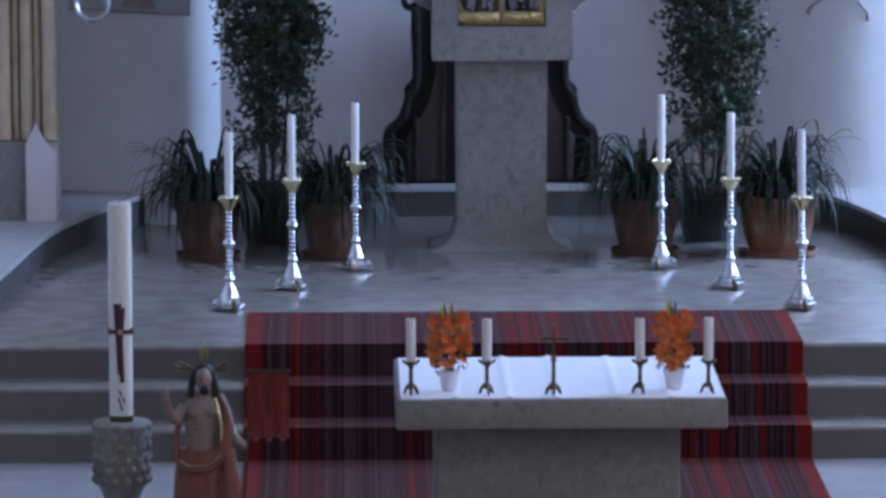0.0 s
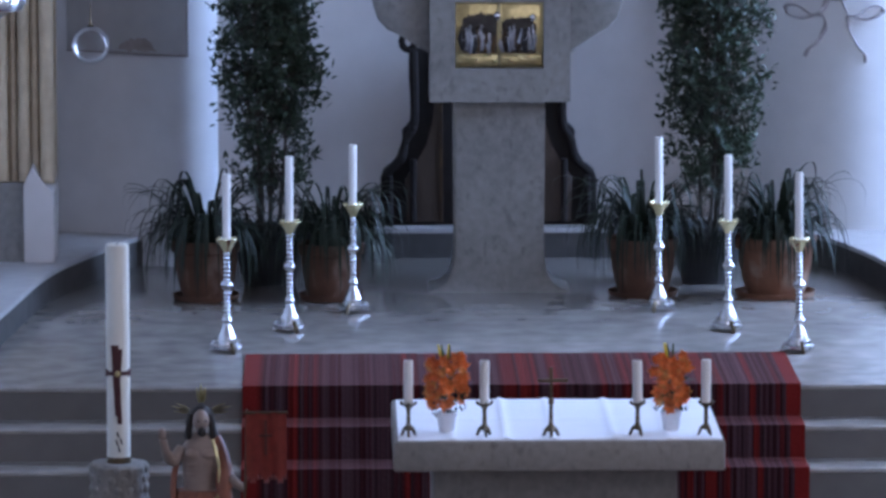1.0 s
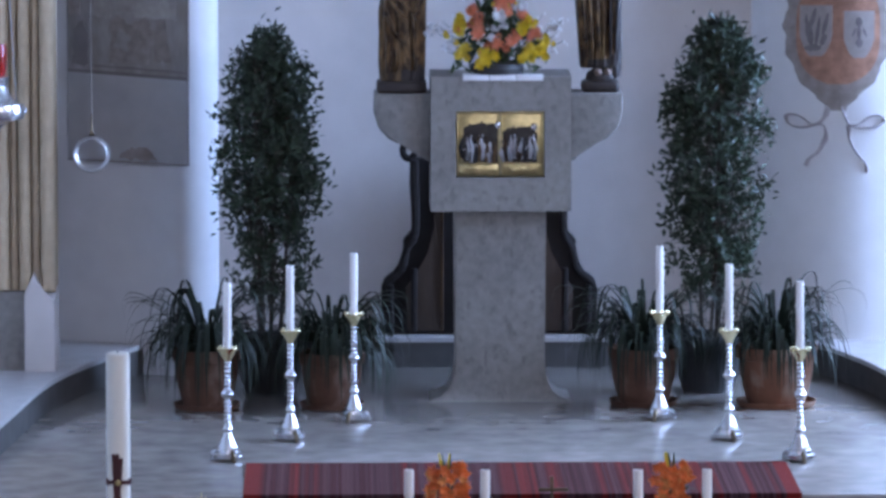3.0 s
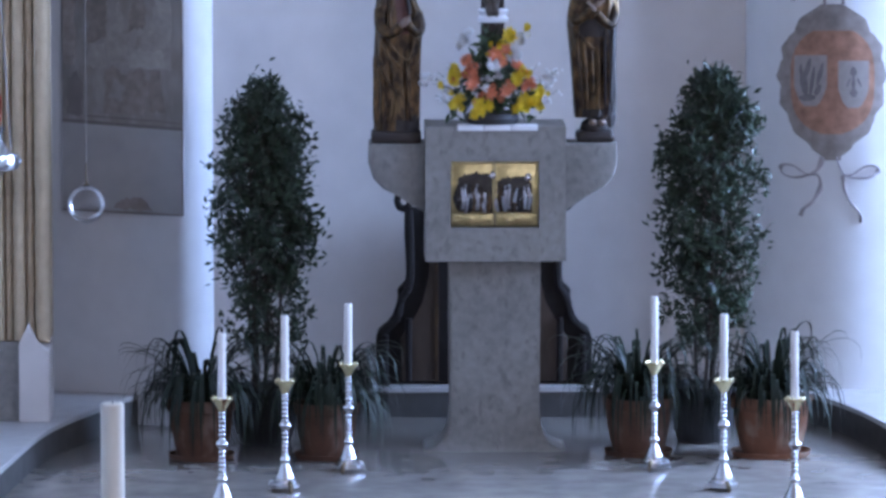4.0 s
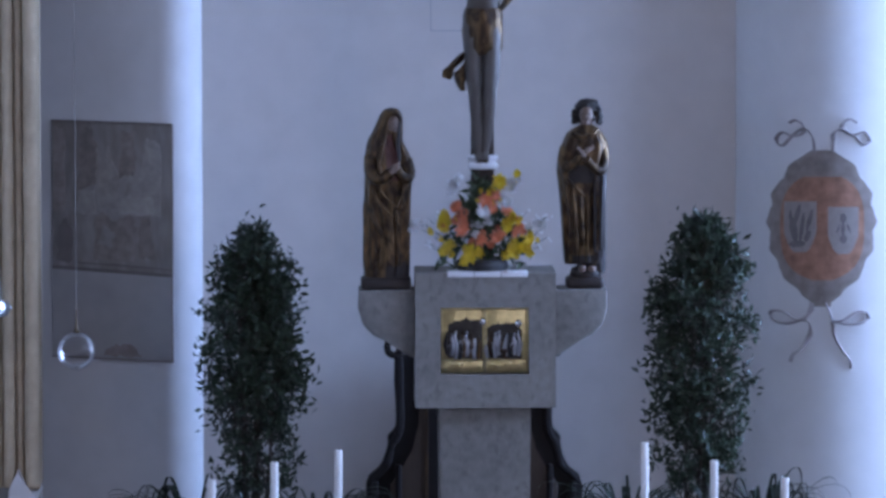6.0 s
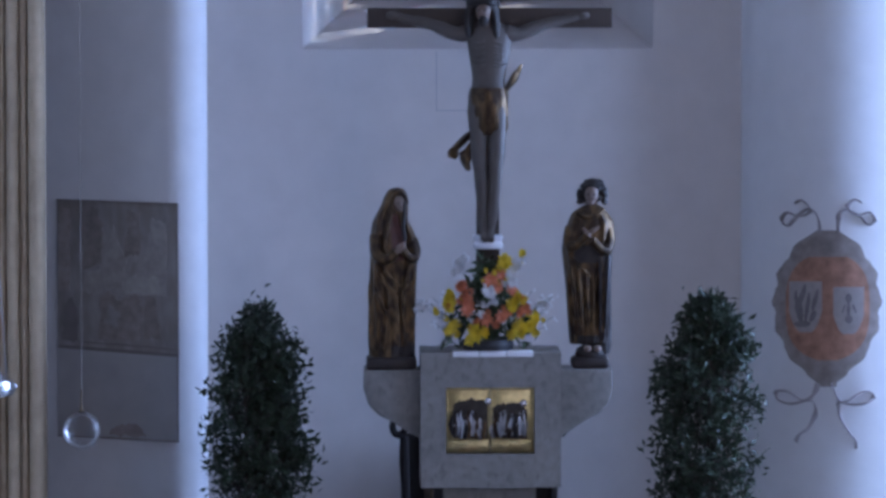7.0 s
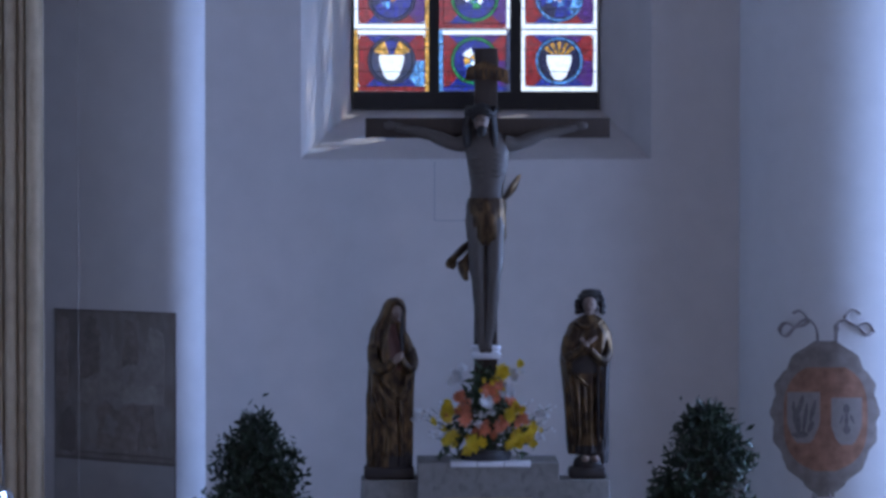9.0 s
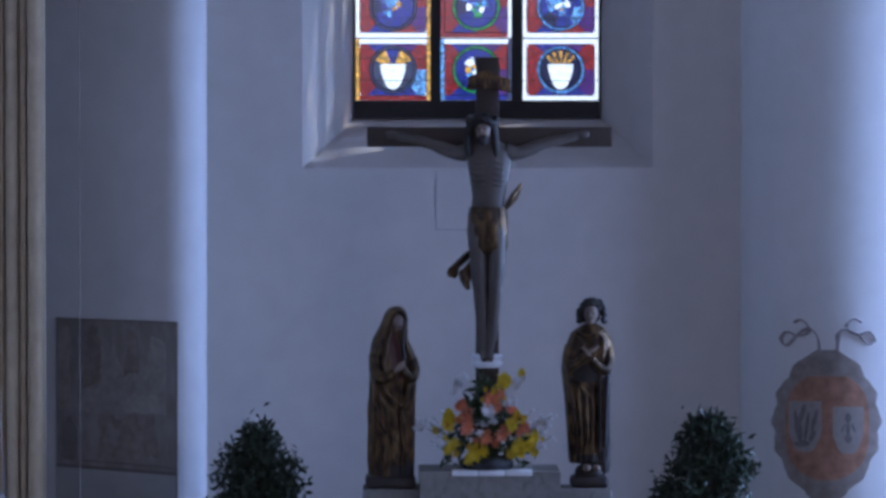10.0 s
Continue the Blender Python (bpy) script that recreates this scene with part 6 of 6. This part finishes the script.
# ---- risen figure with banner ----
def risen():
    stand = thing("statue_stand", (-1.33, 21.35, 0), "plain dark wooden stand under the statue", "stand")
    bm = bm_new()
    box(bm, -.14, .14, -.12, .12, 0, .40, .01)
    part("body", bm, WOOD, stand)
    bm = bm_new()
    box(bm, -.16, .16, -.14, .14, .40, .43, .008)
    part("top", bm, WOOD, stand)
    bm = bm_new()
    box(bm, -.12, .12, -.09, .09, 0, .03, .01, mi=1)
    rb = lambda a, z: 0
    robe(bm, [(.105, .085, .03, 0, rb), (.108, .085, .12, 0, rb), (.105, .08, .24, 0, rb), (.10, .075, .34, 0, rb), (.092, .065, .385, 0, rb)], .07, 5)
    robe(bm, [(.062, .045, .36, 0, 2), (.066, .048, .42, 0, 2), (.072, .05, .49, 0, 2), (.075, .048, .545, 0, 2), (.05, .04, .575, 0, 2), (.022, .024, .60, 0, 2)], .0, 6, 24)
    face(bm, (.002, -.030, .650), .031, 2, 3, 10)
    blob(bm, (.002, .004, .664), (.042, .040, .044), 3)
    for sx in (-1, 1):
        for k in range(3):
            tube(bm, smooth_line([(sx * .032, -.010 + .014 * k, .672), (sx * .043, -.014 + .014 * k, .625), (sx * (.044 + .006 * k), -.012 + .012 * k, .575)], 3), [.015] * 3 + [.013] * 3 + [.006], 8, 3)
    blob(bm, (.006, -.052, .612), (.018, .014, .020), 3)
    # chest, ribs and navel
    for sx in (-1, 1):
        blob(bm, (sx * .030, -.040, .525), (.032, .016, .022), 2)
        for k in range(3):
            tube(bm, smooth_line([(sx * .012, -.048, .492 - .018 * k), (sx * .035, -.044, .484 - .018 * k), (sx * .058, -.024, .490 - .018 * k)], 3), [.002] + [.004] * 5 + [.002], 6, 2)
    # raised arm and lowered arm
    tube(bm, smooth_line([(-.068, 0, .54), (-.105, -.03, .50), (-.125, -.06, .53), (-.14, -.08, .59)], 4), [.025] * 5 + [.020] * 4 + [.016] * 4, 8, 2)
    blob(bm, (-.142, -.085, .61), (.016, .012, .026), 2)
    tube(bm, smooth_line([(.07, 0, .54), (.10, -.02, .45), (.13, -.06, .42), (.165, -.07, .40)], 4), [.025] * 5 + [.020] * 4 + [.016] * 4, 8, 2)
    # cloak over the shoulder and round the hips
    tube(bm, smooth_line([(.055, .01, .58), (.088, -.02, .50), (.085, -.05, .40), (.10, -.06, .30), (.105, -.06, .15), (.11, -.05, .05)], 4), [.022] * 5 + [.03] * 8 + [.038] * 8, 8, 0)
    tube(bm, smooth_line([(-.08, .03, .52), (-.10, .0, .44), (-.10, -.03, .35), (-.05, -.07, .31), (.03, -.078, .32), (.08, -.065, .37), (.12, -.06, .42)], 4), [.012] * 25, 8, 0)
    tube(bm, smooth_line([(-.10, -.02, .35), (-.05, -.072, .325), (.03, -.08, .335), (.09, -.06, .40)], 4), .008, 6, 4)
    tube(bm, smooth_line([(.045, -.03, .58), (.068, -.055, .49), (.07, -.065, .40)], 4), .006, 6, 4)
    # rays
    for a in (-74, 0, 74):
        for da, q in ((-9, .88), (0, 1.0), (9, .88)):
            d = Vector((math.sin(radians(a + da)), 0, math.cos(radians(a + da))))
            c = Vector((.002, .012, .668))
            tube(bm, [c + d * .045, c + d * .075 * q, c + d * .118 * q], [.005, .013, .002], 6, 4, flat=.4)
    ob = part("risen_figure_statue", bm, [REDROBE, OLDGOLD, FLESH, HAIR, GOLD], smooth=60)
    ob.location = (-1.345, 21.35, .43)
    tagged(ob, "small painted statue with red and gold cloak", "statue")
    b = thing("banner", (-1.19, 21.27, .43), "small crimson fringed banner on a thin staff beside the statue", "banner")
    bm = bm_new()
    tube(bm, [(-.02, 0, 0), (.015, 0, .45), (.020, 0, .70)], .006, 8)
    part("staff", bm, OLDBRASS, b)
    bm = bm_new()
    tube(bm, [(.005, -.008, .688), (.172, -.008, .690)], .005, 8)
    part("cross_rod", bm, OLDBRASS, b)
    bm = bm_new()
    n = 18
    rows = []
    for z in (.69, .60, .52, .46):
        rows.append([bm.verts.new((.016 + .152 * i / n, -.010 + .006 * math.sin(i * .9 + z * 9), z)) for i in range(n + 1)])
    for a, c in zip(rows, rows[1:]):
        for i in range(n):
            bm.faces.new((a[i], a[i + 1], c[i + 1], c[i]))
    for k in range(3):
        i0 = k * 6
        tip = bm.verts.new((.016 + .152 * (i0 + 3) / n, -.010, .428))
        for i in range(i0, i0 + 6):
            bm.faces.new((rows[-1][i], rows[-1][i + 1], tip))
    bmesh.ops.solidify(bm, geom=bm.faces[:], thickness=.003)
    part("cloth", bm, CRIMSON, b, smooth=60)
    bm = bm_new()
    box(bm, .086, .094, -.020, -.015, .53, .66)
    box(bm, .066, .114, -.020, -.015, .60, .608)
    part("emblem", bm, WINE, b)
    for k in range(12):
        bm = bm_new()
        x = .022 + .0128 * k
        z = .455 - .02 * (1 - abs((k % 4) - 1.5) / 1.5)
        tube(bm, [(x, -.010, z), (x, -.010, z - .018)], [.0025, .004], 5)
        part("tassel", bm, CRIMSON, b)


risen()


# ---- hanging lamps ----
def glass_ball():
    t = thing("hanging_glass_ball", (-2.03, 28.0, 1.85), "clear glass ball lamp on a thin wire", "lamp")
    bm = bm_new()
    blob(bm, (0, 0, 0), (.092, .092, .092), 0, 4)
    part("globe", bm, CLEAR, t, smooth=80)
    bm = bm_new()
    lathe(bm, [(.014, .088), (.016, .098), (.009, .105), (.005, .13), (.004, .20)], 14)
    part("cap", bm, OLDBRASS, t)
    bm = bm_new()
    tube(bm, [(0, 0, .20), (0, 0, TOP - 1.85)], .0018, 6)
    part("wire", bm, TUFF, t)


def sanctuary_lamp():
    t = thing("sanctuary_lamp", (-2.515, 28.0, 1.925), "hanging silver lamp with a red glass cup", "lamp")
    bm = bm_new()
    lathe(bm, [(.010, -.03), (.02, -.02), (.03, .02), (.05, .06), (.10, .085), (.155, .10), (.165, .14), (.155, .17), (.12, .18), (.09, .22), (.075, .26), (.09, .30), (.085, .305)], 28)
    part("bowl", bm, SILVER, t)
    bm = bm_new()
    lathe(bm, [(.06, .305), (.072, .33), (.075, .44), (.070, .46), (.066, .44), (.064, .33)], 24)
    part("cup", bm, RUBY, t, "red glass cup")
    for k in range(6):
        a = radians(60 * k + 10)
        bm = bm_new()
        blob(bm, (.155 * math.cos(a), .155 * math.sin(a), .135), (.018, .018, .022), 0, 2)
        part("boss", bm, SILVER, t, smooth=60)
    for k in range(3):
        a = radians(120 * k + 40)
        bm = bm_new()
        tube(bm, [(.15 * math.cos(a), .15 * math.sin(a), .17), (.02 * math.cos(a), .02 * math.sin(a), 2.0)], .003, 5)
        part("chain", bm, SILVER, t)
    bm = bm_new()
    tube(bm, [(0, 0, 2.0), (0, 0, TOP - 1.925)], .003, 5)
    part("rod", bm, IRON, t)


glass_ball()
sanctuary_lamp()
